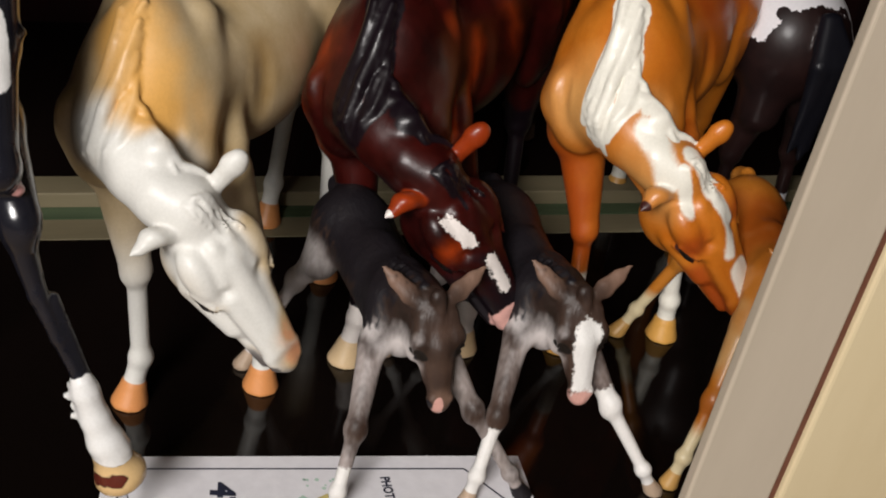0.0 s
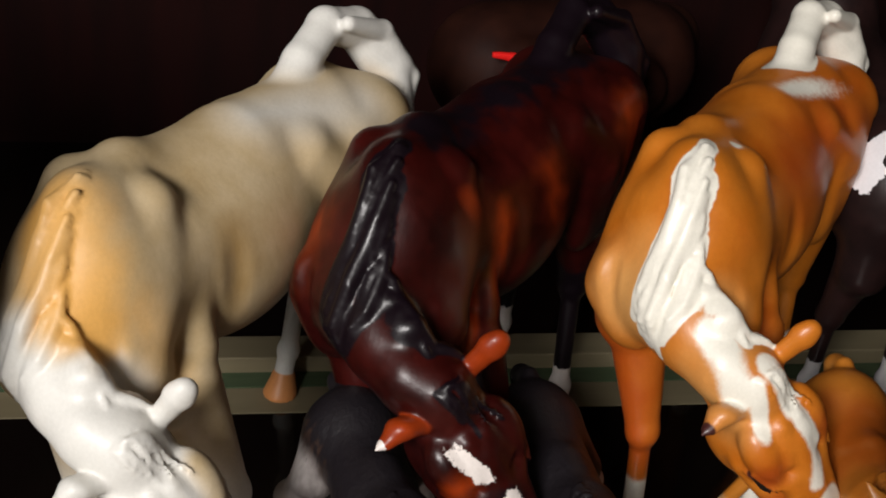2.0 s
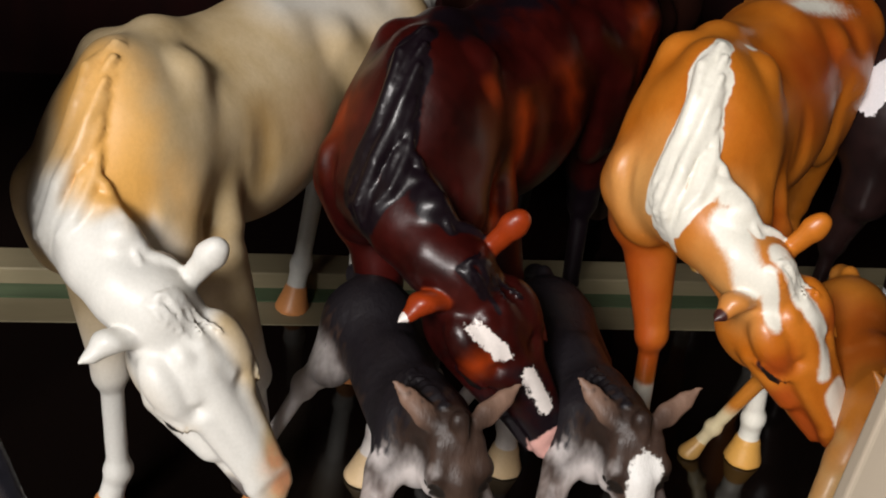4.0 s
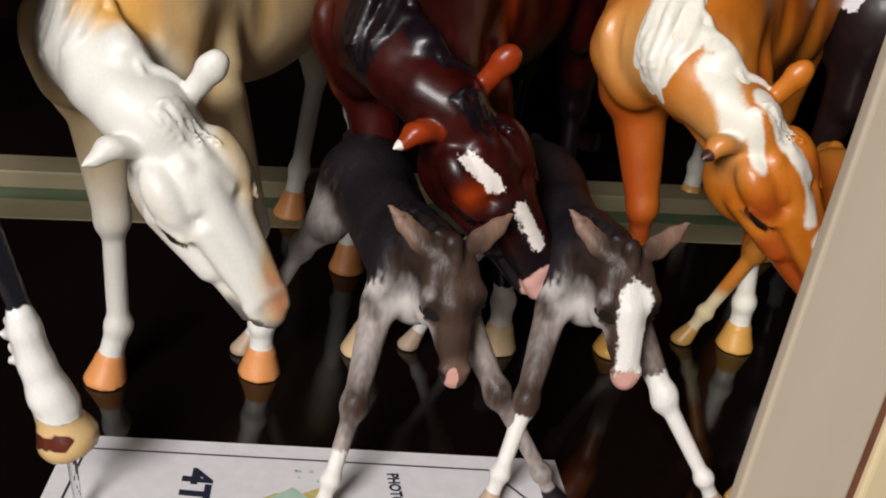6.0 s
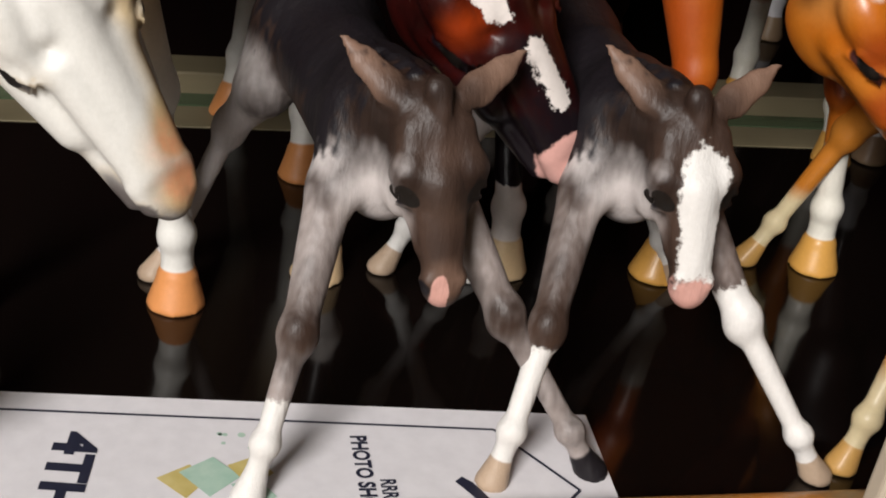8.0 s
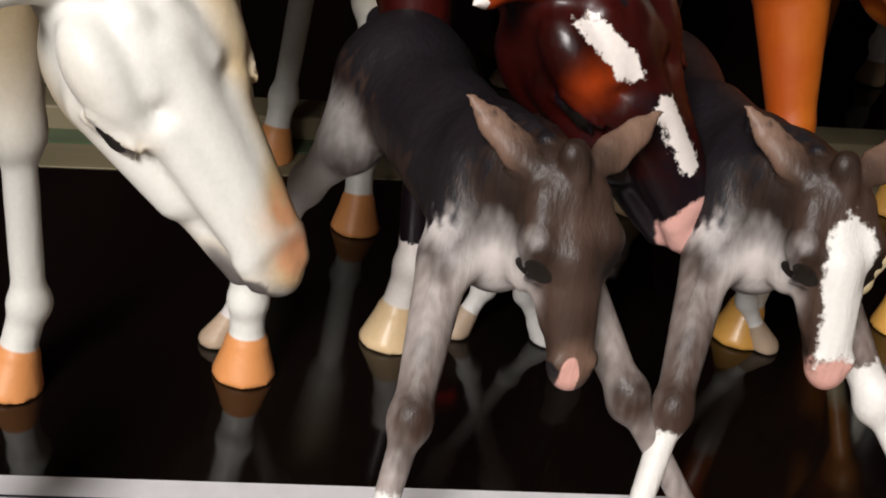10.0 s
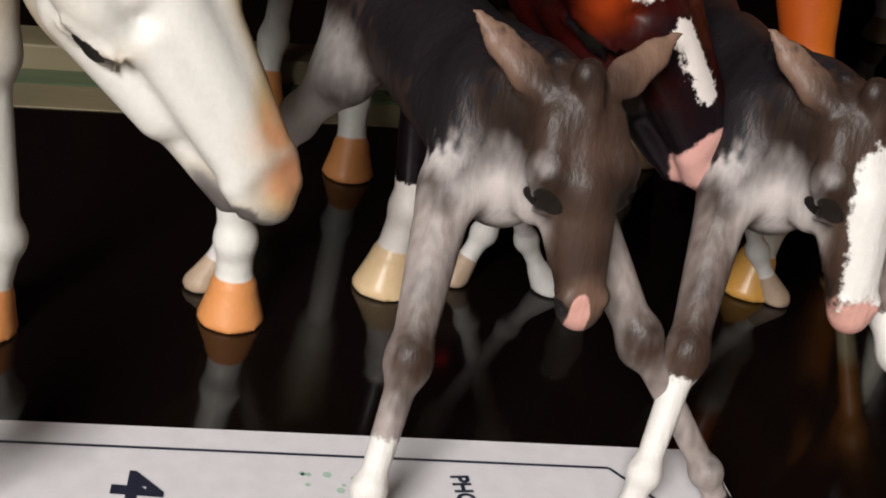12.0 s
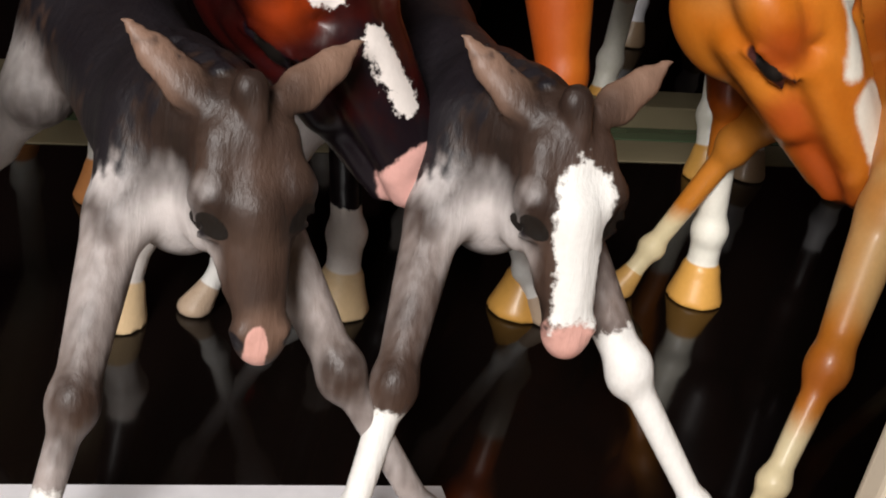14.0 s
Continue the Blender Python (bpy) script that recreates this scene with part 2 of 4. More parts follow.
# ---- cabinet ----
shelf = tagged(part("floor", block((-0.9, -0.075, -0.02), (1.0, 0.60, 0.0)), glossy_black), "glossy black glass display shelf with soft reflections", "shelf", kind="structure")
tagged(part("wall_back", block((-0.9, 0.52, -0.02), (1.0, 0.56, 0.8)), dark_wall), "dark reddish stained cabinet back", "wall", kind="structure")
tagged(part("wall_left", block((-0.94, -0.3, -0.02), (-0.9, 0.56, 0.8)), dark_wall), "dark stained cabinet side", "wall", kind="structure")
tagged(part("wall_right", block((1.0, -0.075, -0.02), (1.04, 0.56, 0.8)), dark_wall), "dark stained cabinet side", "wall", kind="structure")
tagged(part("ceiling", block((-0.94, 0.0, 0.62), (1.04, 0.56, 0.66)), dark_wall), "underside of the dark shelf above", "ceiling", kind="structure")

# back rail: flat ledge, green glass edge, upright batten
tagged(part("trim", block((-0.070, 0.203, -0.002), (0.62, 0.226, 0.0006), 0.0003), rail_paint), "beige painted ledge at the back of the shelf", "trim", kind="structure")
tagged(part("trim", block((-0.072, 0.226, -0.002), (0.62, 0.240, 0.0012), 0.0004), glass_edge), "green edge of a glass shelf pane", "trim", kind="structure")
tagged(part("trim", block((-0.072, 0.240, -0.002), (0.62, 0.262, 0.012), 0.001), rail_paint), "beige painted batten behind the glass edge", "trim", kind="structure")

# round wooden front edge
wood, _t, _p = material("worn_varnished_wood")
_n = noise_node(_t, 22, 6, 0.62, (0.55, 1.0, 1.0))
_c = ramp(_t, _n.outputs["Fac"], [(0.30, (0.20, 0.125, 0.06)), (0.44, (0.40, 0.235, 0.085)), (0.58, (0.52, 0.32, 0.115)), (0.74, (0.32, 0.20, 0.085))]).outputs["Color"]
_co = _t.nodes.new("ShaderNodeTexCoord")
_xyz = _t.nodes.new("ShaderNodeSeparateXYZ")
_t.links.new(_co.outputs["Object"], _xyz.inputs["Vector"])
# more orange towards the right end, broken up by noise
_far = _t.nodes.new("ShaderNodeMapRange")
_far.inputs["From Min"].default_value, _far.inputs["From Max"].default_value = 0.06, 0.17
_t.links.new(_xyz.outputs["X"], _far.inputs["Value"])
_orange_noise = noise_node(_t, 34, 4, 0.6)
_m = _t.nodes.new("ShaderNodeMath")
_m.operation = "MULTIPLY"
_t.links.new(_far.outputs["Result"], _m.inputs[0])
_t.links.new(ramp(_t, _orange_noise.outputs["Fac"], [(0.36, (0.25,) * 3), (0.6, (1, 1, 1))]).outputs["Color"], _m.inputs[1])
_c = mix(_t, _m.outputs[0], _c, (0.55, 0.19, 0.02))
_q = noise_node(_t, 46, 3, 0.55)
_q.inputs["Distortion"].default_value = 1.4
_lines = ramp(_t, _q.outputs["Fac"], [(0.46, (0, 0, 0)), (0.495, (0.30,) * 3), (0.515, (0.30,) * 3), (0.55, (0, 0, 0))]).outputs["Color"]
_spots = noise_node(_t, 120, 5, 0.7)
_s = ramp(_t, _spots.outputs["Fac"], [(0.56, (0, 0, 0)), (0.70, (0.8,) * 3)]).outputs["Color"]
_c = mix(_t, _lines, _c, (0.24, 0.155, 0.07))
_c = mix(_t, _s, _c, (0.22, 0.15, 0.075))
_streak = noise_node(_t, 30, 3, 0.5, (1.0, 0.15, 0.15))
_c = mix(_t, ramp(_t, _streak.outputs["Fac"], [(0.50, (0, 0, 0)), (0.66, (0.45,) * 3)]).outputs["Color"], _c, (0.30, 0.22, 0.12))
_t.links.new(_c, _p.inputs["Base Color"])
_p.inputs["Roughness"].default_value = 0.38
_p.inputs["Coat Weight"].default_value = 0.15
bump(_t, _p, _spots.outputs["Fac"], 0.25, 0.0006)
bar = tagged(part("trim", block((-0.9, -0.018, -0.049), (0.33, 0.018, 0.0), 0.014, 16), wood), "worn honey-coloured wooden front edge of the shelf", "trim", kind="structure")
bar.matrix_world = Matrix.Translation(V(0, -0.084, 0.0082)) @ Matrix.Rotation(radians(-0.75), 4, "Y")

# cabinet post with a seam and the door stile beside it, leaning a little
post = tagged(new("cabinet_post", None), "beige painted upright post of the cabinet front", "post")
part("upright", block((0.0, -0.120, -0.5), (0.0435, -0.113, 0.9), 0.0016, 3), beige_paint, post)
seam_mat = plain("brown_seam", (0.09, 0.028, 0.014), (0.14, 0.05, 0.028), 60, 0.6, 0.1)
part("seam", block((0.0430, -0.1185, -0.5), (0.0470, -0.114, 0.9)), seam_mat, post, "brown gap between post and door frame")
part("door_stile", block((0.0468, -0.1215, -0.5), (0.17, -0.113, 0.9), 0.0025, 3), cream_trim, post, "cream door frame beside the post")
post.matrix_world = Matrix.Translation(V(0.2285, -0.040, 0)) @ Matrix.Rotation(radians(2.0), 4, "Y")

# added unseen room: walls darkened to cut bounce light, floor, ceiling, no window opening
tagged(part("wall_room", block((-4.2, -4.6, -1.2), (4.2, -4.5, 2.6)), room_paint), "unseen room wall, added in a dim tone to hold back fill light", "wall", kind="structure")
tagged(part("wall_room", block((4.1, -4.5, -1.2), (4.2, 0.9, 2.6)), room_paint), "unseen room wall, added in a dim tone to hold back fill light", "wall", kind="structure")
tagged(part("wall_room", block((-4.2, -4.5, -1.2), (-4.1, 0.9, 2.6)), room_paint), "unseen room wall, added in a dim tone to hold back fill light", "wall", kind="structure")
tagged(part("wall_room", block((-4.2, 0.8, -1.2), (4.2, 0.9, 2.6)), room_paint), "unseen room wall, added in a dim tone to hold back fill light", "wall", kind="structure")
tagged(part("floor_room", block((-4.2, -4.6, -1.3), (4.2, 0.9, -1.2)), plain("carpet", (0.16, 0.12, 0.09), (0.22, 0.17, 0.12), 300, 0.95, 0.3)), "brown carpet of the room", "floor", kind="structure")
tagged(part("ceiling_room", block((-4.2, -4.6, 2.6), (4.2, 0.9, 2.7)), room_paint), "unseen room ceiling, added in a dim tone to hold back fill light", "ceiling", kind="structure")

# ---- the grazing mare, sculpted once: x runs back along the spine, y to the mare's left ----
def leg(c, pts, r, hoof, big):
    """Forearm or gaskin, joint, cannon, fetlock, pastern and hoof, down to the point hoof on the floor."""
    top, joint, fet = pts
    c.bone(top, joint, r[0], r[1], 0.010)
    c.lump(joint, (r[1] * 1.12, r[1] * 1.02, r[1] * 1.35), 0.006)
    c.bone(joint, fet, r[1] * 0.66, r[2] * 0.88, 0.006, "leg")
    c.lump(fet, (r[2] * 1.3, r[2] * 1.18, r[2] * 1.25), 0.006, "leg")
    past = (hoof[0] * 0.75 + fet[0] * 0.25, hoof[1] * 0.75 + fet[1] * 0.25, big * 0.95)
    c.bone(fet, past, r[2] * 0.98, r[2] * 0.98, 0.004, "leg")
    c.bone((past[0], past[1], big * 0.82), (hoof[0] - 0.001, hoof[1], 0.0), big * 0.60, big * 0.86, 0.0012, "hoof")


def mare_clay():
    """The one mould that all three mares were cast from."""
    c = Clay()
    poll, tip, wide = np.array((-0.0580, 0.0120, 0.1625)), np.array((-0.0540, 0.0700, 0.0825)), np.array((0.82, 0.47, 0.32))
    ear_l, ear_r = np.array((-0.0435, 0.0285, 0.1870)), np.array((-0.0905, -0.0020, 0.1515))
    # trunk
    c.lump((-0.002, -0.035, 0.186), (0.040, 0.035, 0.050), 0.012)
    c.bone((0.0, -0.034, 0.190), (0.12, -0.016, 0.190), 0.036, 0.036, 0.02)
    c.lump((0.080, -0.022, 0.176), (0.070, 0.043, 0.047), 0.02)
    c.lump((0.148, -0.007, 0.188), (0.048, 0.039, 0.040), 0.02)
    c.bone((0.094, -0.020, 0.209), (0.146, -0.010, 0.211), 0.022, 0.017, 0.03)
    c.bone((-0.010, -0.036, 0.226), (0.028, -0.041, 0.226), 0.0135, 0.0120, 0.03)
    c.bone((0.028, -0.041, 0.222), (0.085, -0.024, 0.208), 0.013, 0.020, 0.03)
    for side in (-1, 1):
        # shoulder blade with its spine, breast, hip and stifle, flank hollow
        c.bone((0.014, -0.038 + 0.017 * side, 0.222), (-0.020, -0.034 + 0.026 * side, 0.168), 0.013, 0.016, 0.014)
        c.bone((0.026, -0.036 + 0.020 * side, 0.212), (0.012, -0.030 + 0.030 * side, 0.160), 0.009, 0.013, 0.012)
        c.bone((-0.026, -0.036 + 0.020 * side, 0.178), (-0.010, -0.030 + 0.022 * side, 0.146), 0.017, 0.018, 0.014)
        c.lump((-0.030, -0.034 + 0.014 * side, 0.164), (0.014, 0.017, 0.022), 0.014)
        c.bone((0.170, -0.006 + 0.016 * side, 0.198), (0.186, -0.003 + 0.019 * side, 0.150), 0.025, 0.017, 0.02)
        c.lump((0.140, -0.008 + 0.027 * side, 0.172), (0.030, 0.014, 0.042), 0.018, turn=(0, 20, 0))
        c.bone((0.110, -0.014 + 0.020 * side, 0.208), (0.124, -0.010 + 0.032 * side, 0.186), 0.013, 0.010, 0.02)
        c.carve((0.112, -0.012 + 0.050 * side, 0.186), (0.126, -0.010 + 0.049 * side, 0.140), 0.007, 0.006, 0.020)
        c.carve((0.164, -0.006 + 0.047 * side, 0.196), (0.166, -0.005 + 0.046 * side, 0.156), 0.006, 0.005, 0.012)
        c.carve((0.036, -0.030 + 0.044 * side, 0.220), (0.030, -0.028 + 0.048 * side, 0.150), 0.006, 0.007, 0.014)
        c.carve((0.006, -0.034 + 0.042 * side, 0.214), (-0.004, -0.032 + 0.046 * side, 0.165), 0.003, 0.004, 0.010)
        c.carve((-0.034, -0.036 + 0.030 * side, 0.205), (-0.046, -0.030 + 0.030 * side, 0.165), 0.004, 0.004, 0.012)
    c.carve((-0.050, -0.036, 0.172), (-0.038, -0.034, 0.138), 0.004, 0.005, 0.010)
    # legs
    leg(c, ((-0.008, -0.050, 0.148), (-0.018, -0.033, 0.086), (-0.019, -0.028, 0.029)), (0.0160, 0.0082, 0.0060), (-0.024, -0.031, 0), 0.0126)
    leg(c, ((0.002, 0.004, 0.148), (0.012, 0.023, 0.085), (0.020, 0.029, 0.028)), (0.0160, 0.0082, 0.0060), (0.020, 0.030, 0), 0.0128)
    leg(c, ((0.152, 0.014, 0.145), (0.160, 0.015, 0.090), (0.146, 0.022, 0.027)), (0.0180, 0.0086, 0.0058), (0.139, 0.026, 0), 0.0122)
    leg(c, ((0.170, -0.028, 0.145), (0.200, -0.029, 0.090), (0.188, -0.030, 0.027)), (0.0180, 0.0086, 0.0058), (0.181, -0.030, 0), 0.0122)
    for s, b in ((0.160, 0.015), (0.200, -0.029)):
        c.bone((s + 0.007, b, 0.096), (s + 0.002, b, 0.078), 0.0045, 0.004, 0.008)
    # tail: raised off the croup, arched over and down beside the buttock
    c.chain([(0.128, -0.016, 0.216), (0.150, -0.016, 0.233), (0.174, -0.015, 0.243), (0.196, -0.007, 0.235), (0.207, 0.007, 0.213), (0.200, 0.014, 0.192), (0.188, 0.018, 0.176)], [0.012, 0.0095, 0.0092, 0.0108, 0.0128, 0.0120, 0.007], 0.006, "tail")
    for turn, reach in ((-0.007, 0.003), (0.004, 0.005), (0.010, 0.001)):
        c.chain([(0.172, -0.012 + turn, 0.249 - reach), (0.199, -0.004 + turn, 0.237 - reach), (0.214 - reach, 0.008 + turn, 0.208), (0.200, 0.016 + turn * 0.5, 0.172)], [0.004, 0.0055, 0.0055, 0.002], 0.004, "tail")
    # neck and head
    ax = (tip - poll) / np.linalg.norm(tip - poll)
    k = np.linalg.norm(tip - poll) / 0.100
    wide = wide - (wide @ ax) * ax
    wide /= np.linalg.norm(wide)
    up = np.cross(wide, ax)
    up = up if up[0] < 0 else -up
    at = lambda f, w, u: poll + (ax * f + wide * w * 1.1 + up * u) * k
    c.chain([(-0.006, -0.034, 0.196), (-0.035, -0.033, 0.177), (-0.048, -0.020, 0.171), (-0.057, -0.004, 0.166), poll], [0.034, 0.0245, 0.0180, 0.0156, 0.0150], 0.016, flat=(0.50, 0.84, 0.20), by=0.86)
    crown = [np.array(p) for p in ((-0.004, -0.038, 0.239), (-0.040, -0.025, 0.1985), (-0.052, -0.006, 0.1945), (-0.050, 0.006, 0.1800))]
    for p, q, r0, r1 in zip(crown, crown[1:], (0.010, 0.0068, 0.0056), (0.0068, 0.0056, 0.005)):
        low = np.array((-0.001, -0.003, -0.008))
        c.bone(p + low, q + low, r0, r1, 0.018)
    c.bone((-0.034, -0.026, 0.164), at(0.014, -0.004, -0.020), 0.011, 0.008, 0.014)
    ridge = [ax, wide, up]
    c.bone(at(-0.002, 0, -0.006), at(0.026, 0, -0.006), 0.0175, 0.0180, 0.010)
    c.bone(at(0.024, 0, -0.004), at(0.086, 0, -0.002), 0.0160, 0.0080, 0.010)
    c.bone(at(0.030, 0, 0.0065), at(0.082, 0, 0.0040), 0.0090, 0.0054, 0.010)
    for side in (-1, 1):
        # cheek, brow, nose ridge
        c.lump(at(0.030, 0.0105 * side, -0.019), (0.0185, 0.0090, 0.0160), 0.010, axes=ridge)
        c.bone(at(0.030, 0.0090 * side, -0.026), at(0.052, 0.0070 * side, -0.018), 0.0055, 0.0045, 0.008)
        c.lump(at(0.027, 0.0135 * side, 0.0036), (0.0150, 0.0090, 0.0088), 0.008, axes=ridge)
        c.bone(at(0.036, 0.0150 * side, 0.0050), at(0.047, 0.0120 * side, 0.0045), 0.0044, 0.0030, 0.006)
        c.bone(at(0.034, 0.0145 * side, -0.0090), at(0.064, 0.0095 * side, -0.0080), 0.0078, 0.0066, 0.010)
        c.bone(at(0.050, 0.0075 * side, -0.0150), at(0.084, 0.0045 * side, -0.0100), 0.0070, 0.0056, 0.010)
        c.bone(at(0.020, 0.0040 * side, 0.0100), at(0.036, 0.0075 * side, 0.0085), 0.0045, 0.0040, 0.006)
        c.bone(at(0.048, 0.0080 * side, 0.0048), at(0.084, 0.0050 * side, 0.0030), 0.0056, 0.0045, 0.008)
        c.bone(at(0.048, 0.0135 * side, -0.0075), at(0.068, 0.0100 * side, -0.0065), 0.0028, 0.0016, 0.006)
        c.bone(at(0.034, 0.0150 * side, -0.0200), at(0.056, 0.0105 * side, -0.0125), 0.0022, 0.0012, 0.004)
        # eye between its lids, under the brow
        c.carve(at(0.0370, 0.0230 * side, -0.0002), at(0.0470, 0.0200 * side, 0.0026), 0.0028, 0.0022, 0.004)
        c.lump(at(0.0420, 0.0172 * side, 0.0010), (0.0054, 0.0036, 0.0034), 0.0004, "eye", axes=ridge)
        c.bone(at(0.0345, 0.0205 * side, 0.0022), at(0.0475, 0.0165 * side, 0.0052), 0.0018, 0.0012, 0.0018)
        c.bone(at(0.0350, 0.0200 * side, -0.0034), at(0.0485, 0.0168 * side, 0.0004), 0.0016, 0.0012, 0.003)
        # nostril and lips
        c.bone(at(0.086, 0.0060 * side, 0.0020), at(0.0925, 0.0058 * side, 0.0002), 0.0044, 0.0036, 0.003, "muzzle")
        c.carve(at(0.0890, 0.0118 * side, 0.0028), at(0.0960, 0.0096 * side, 0.0006), 0.0024, 0.0022, 0.0014)
        c.bone(at(0.074, 0.0078 * side, -0.0085), at(0.090, 0.0060 * side, -0.0080), 0.0032, 0.0038, 0.004, "muzzle")
        c.carve(at(0.1005, 0.0120 * side, -0.0060), at(0.0880, 0.0130 * side, -0.0080), 0.0010, 0.0010, 0.0016)
    c.carve(at(0.050, 0, 0.0190), at(0.074, 0, 0.0150), 0.0035, 0.0025, 0.010)
    c.bone(at(0.042, 0, -0.018), at(0.086, 0, -0.011), 0.0085, 0.0062, 0.010)
    c.lump(at(0.0905, 0, -0.0020), (0.0105, 0.0080, 0.0080), 0.006, "muzzle", axes=ridge)
    c.bone(at(0.0935, 0, -0.0090), at(0.0870, 0, -0.0135), 0.0054, 0.0056, 0.002, "muzzle")
    # ears: one a raised paddle, the other laid out sideways
    root = at(-0.001, 0.0130, -0.001)
    c.chain([root, root * 0.55 + ear_l * 0.45, root * 0.15 + ear_l * 0.85, ear_l], [0.0050, 0.0049, 0.0064, 0.0056], 0.004, "ear", flat=(0.8, -0.5, 0.1), by=0.8)
    root = at(0.004, -0.0130, 0.000)
    mid = root * 0.55 + ear_r * 0.45 + np.array((0, 0.0, 0.003))
    c.chain([root, mid, root * 0.2 + ear_r * 0.8, ear_r], [0.0066, 0.0068, 0.0034, 0.0012], 0.004, "ear", flat=(0.5, -0.2, 0.8), by=0.7)
    c.carve(root * 0.75 + ear_r * 0.25 + np.array((-0.004, 0.003, -0.0075)), root * 0.4 + ear_r * 0.6 + np.array((-0.004, 0.003, -0.0050)), 0.0036, 0.0020, 0.004)
    c.crown, c.ear_tip, c.face = crown, ear_r, (poll, k, ax, wide * 1.1, up)
    # mane: a long flap from the withers to a point on the near side, a bumpy crest, a forelock
    top, bend = crown[0], crown[1]
    mane(c, [top, top * 0.50 + bend * 0.50], (-0.012, -0.018, 0), 0.028, 15, 0.0030, 9, onward=0.054, ragged=0.25)
    mane(c, [top * 0.6 + bend * 0.4, bend], (-0.004, -0.008, 0), 0.012, 12, 0.0024, 11, onward=0.022, ragged=0.4)
    mane(c, crown[1:], (0.001, 0.002, 0), 0.006, 16, 0.0022, 12, "crest", onward=0.012)
    for i, r in enumerate((0.0060, 0.0072, 0.0058, 0.0074, 0.0060, 0.0068)):
        f = 0.1 + 0.36 * i
        p = crown[1 + int(f)] + (crown[2 + int(f)] - crown[1 + int(f)]) * (f - int(f))
        c.lump(p + np.array((-0.002, -0.002, -0.0045)), (r * 0.85, r * 0.85, r * 0.85), 0.003, "crest")
    mane(c, [at(-0.008, -0.006, 0.013), at(-0.006, 0.007, 0.013)], tuple(at(0.020, 0.005, 0.016) - at(0, 0, 0.014)), 0.002, 9, 0.0012, 10, "forelock", ragged=0.9)
    return c, at


def mane(c, crest, side, drop, n, r, seed, tag="mane", onward=0.0, ragged=0.6):
    """Locks that lie on the skin from the crest: onward along it, to one side and down."""
    rng = random.Random(seed)
    pts = [np.array(p, float) for p in crest]
    middle = np.mean(pts, 0)
    flesh = []
    for b in c.bones:
        e0, e1 = c.reach(b)
        if b[0] != "carve" and b[6] not in ("mane", "crest", "forelock", "eye", "ear") and np.linalg.norm(np.clip(middle, e0, e1) - middle) < 0.06:
            flesh.append(b)

    def far(q):
        return np.min([Clay.far(b, q) for b in flesh], 0)

    locks = []
    for i in range(n):
        f = min(max((i + rng.uniform(-0.4, 0.4)) / (n - 1), 0), 1) * (len(pts) - 1)
        j = min(int(f), len(pts) - 2)
        t = (pts[j + 1] - pts[j]) / np.linalg.norm(pts[j + 1] - pts[j])
        p = pts[j] + (pts[j + 1] - pts[j]) * (f - j)
        long = 1.0 + ragged * (rng.random() - 0.5)
        bow = rng.uniform(-0.003, 0.003)
        for k in range(6):
            u = k / 5
            locks.append(p + (np.array(side) * u + t * onward * u + np.array((0, 0, -drop * u * u))) * long + np.array((bow, -bow, bow)) * math.sin(3.1 * u))
    q = np.array(locks)
    for _ in range(3):
        d = far(q)
        g = np.stack([far(q + e) - d for e in np.eye(3) * 1e-4], 1)
        g /= np.linalg.norm(g, axis=1, keepdims=True) + 1e-12
        q = q + g * (r * 0.35 - d)[:, None]
    for i in range(n):
        lift = rng.uniform(0.0, 0.7) * r
        c.chain(list(q[6 * i : 6 * i + 6] + np.array((-lift, 0, lift))), [r * 0.7, r, r * 1.05, r * 0.95, r * 0.7, r * 0.2], 0.0012, tag)


mould, mould_at = mare_clay()
mould_v, mould_q = mould.skin(0.00145, floor=0.0)
mould_masks = {"hoof": mould.field(mould_v, ("hoof",), 0.003), "eye": almond(mould_v, mould.face, 0.0418, 0.0010, 0.010, 0.0056, 0.0026, 0.32)}


def mare(mat, label, paint, x, y, yaw):
    masks = dict(mould_masks)
    paint(mould, mould_at, mould_v, masks)
    ob = figurine("horse_figurine", mould_v * np.array((1, -1, 1)), mould_q[:, ::-1], mat, masks, label, "grazing mare figurines")
    ob.matrix_world = Matrix.Translation(V(x, y, 0)) @ Matrix.Rotation(radians(90 - yaw), 4, "Z")
    return ob


def eye_rims(v, at):
    return np.maximum(along(v, at(0.036, 0.0195, -0.0006), at(0.048, 0.0170, 0.0030), 0.0030, 0.003), along(v, at(0.036, -0.0195, -0.0006), at(0.048, -0.0170, 0.0030), 0.0030, 0.003))


def grain(v, scale, stretch=(1, 1, 1)):
    return np.array([noise.noise(Vector((p[0] * stretch[0], p[1] * stretch[1], p[2] * stretch[2])) * scale) for p in v])


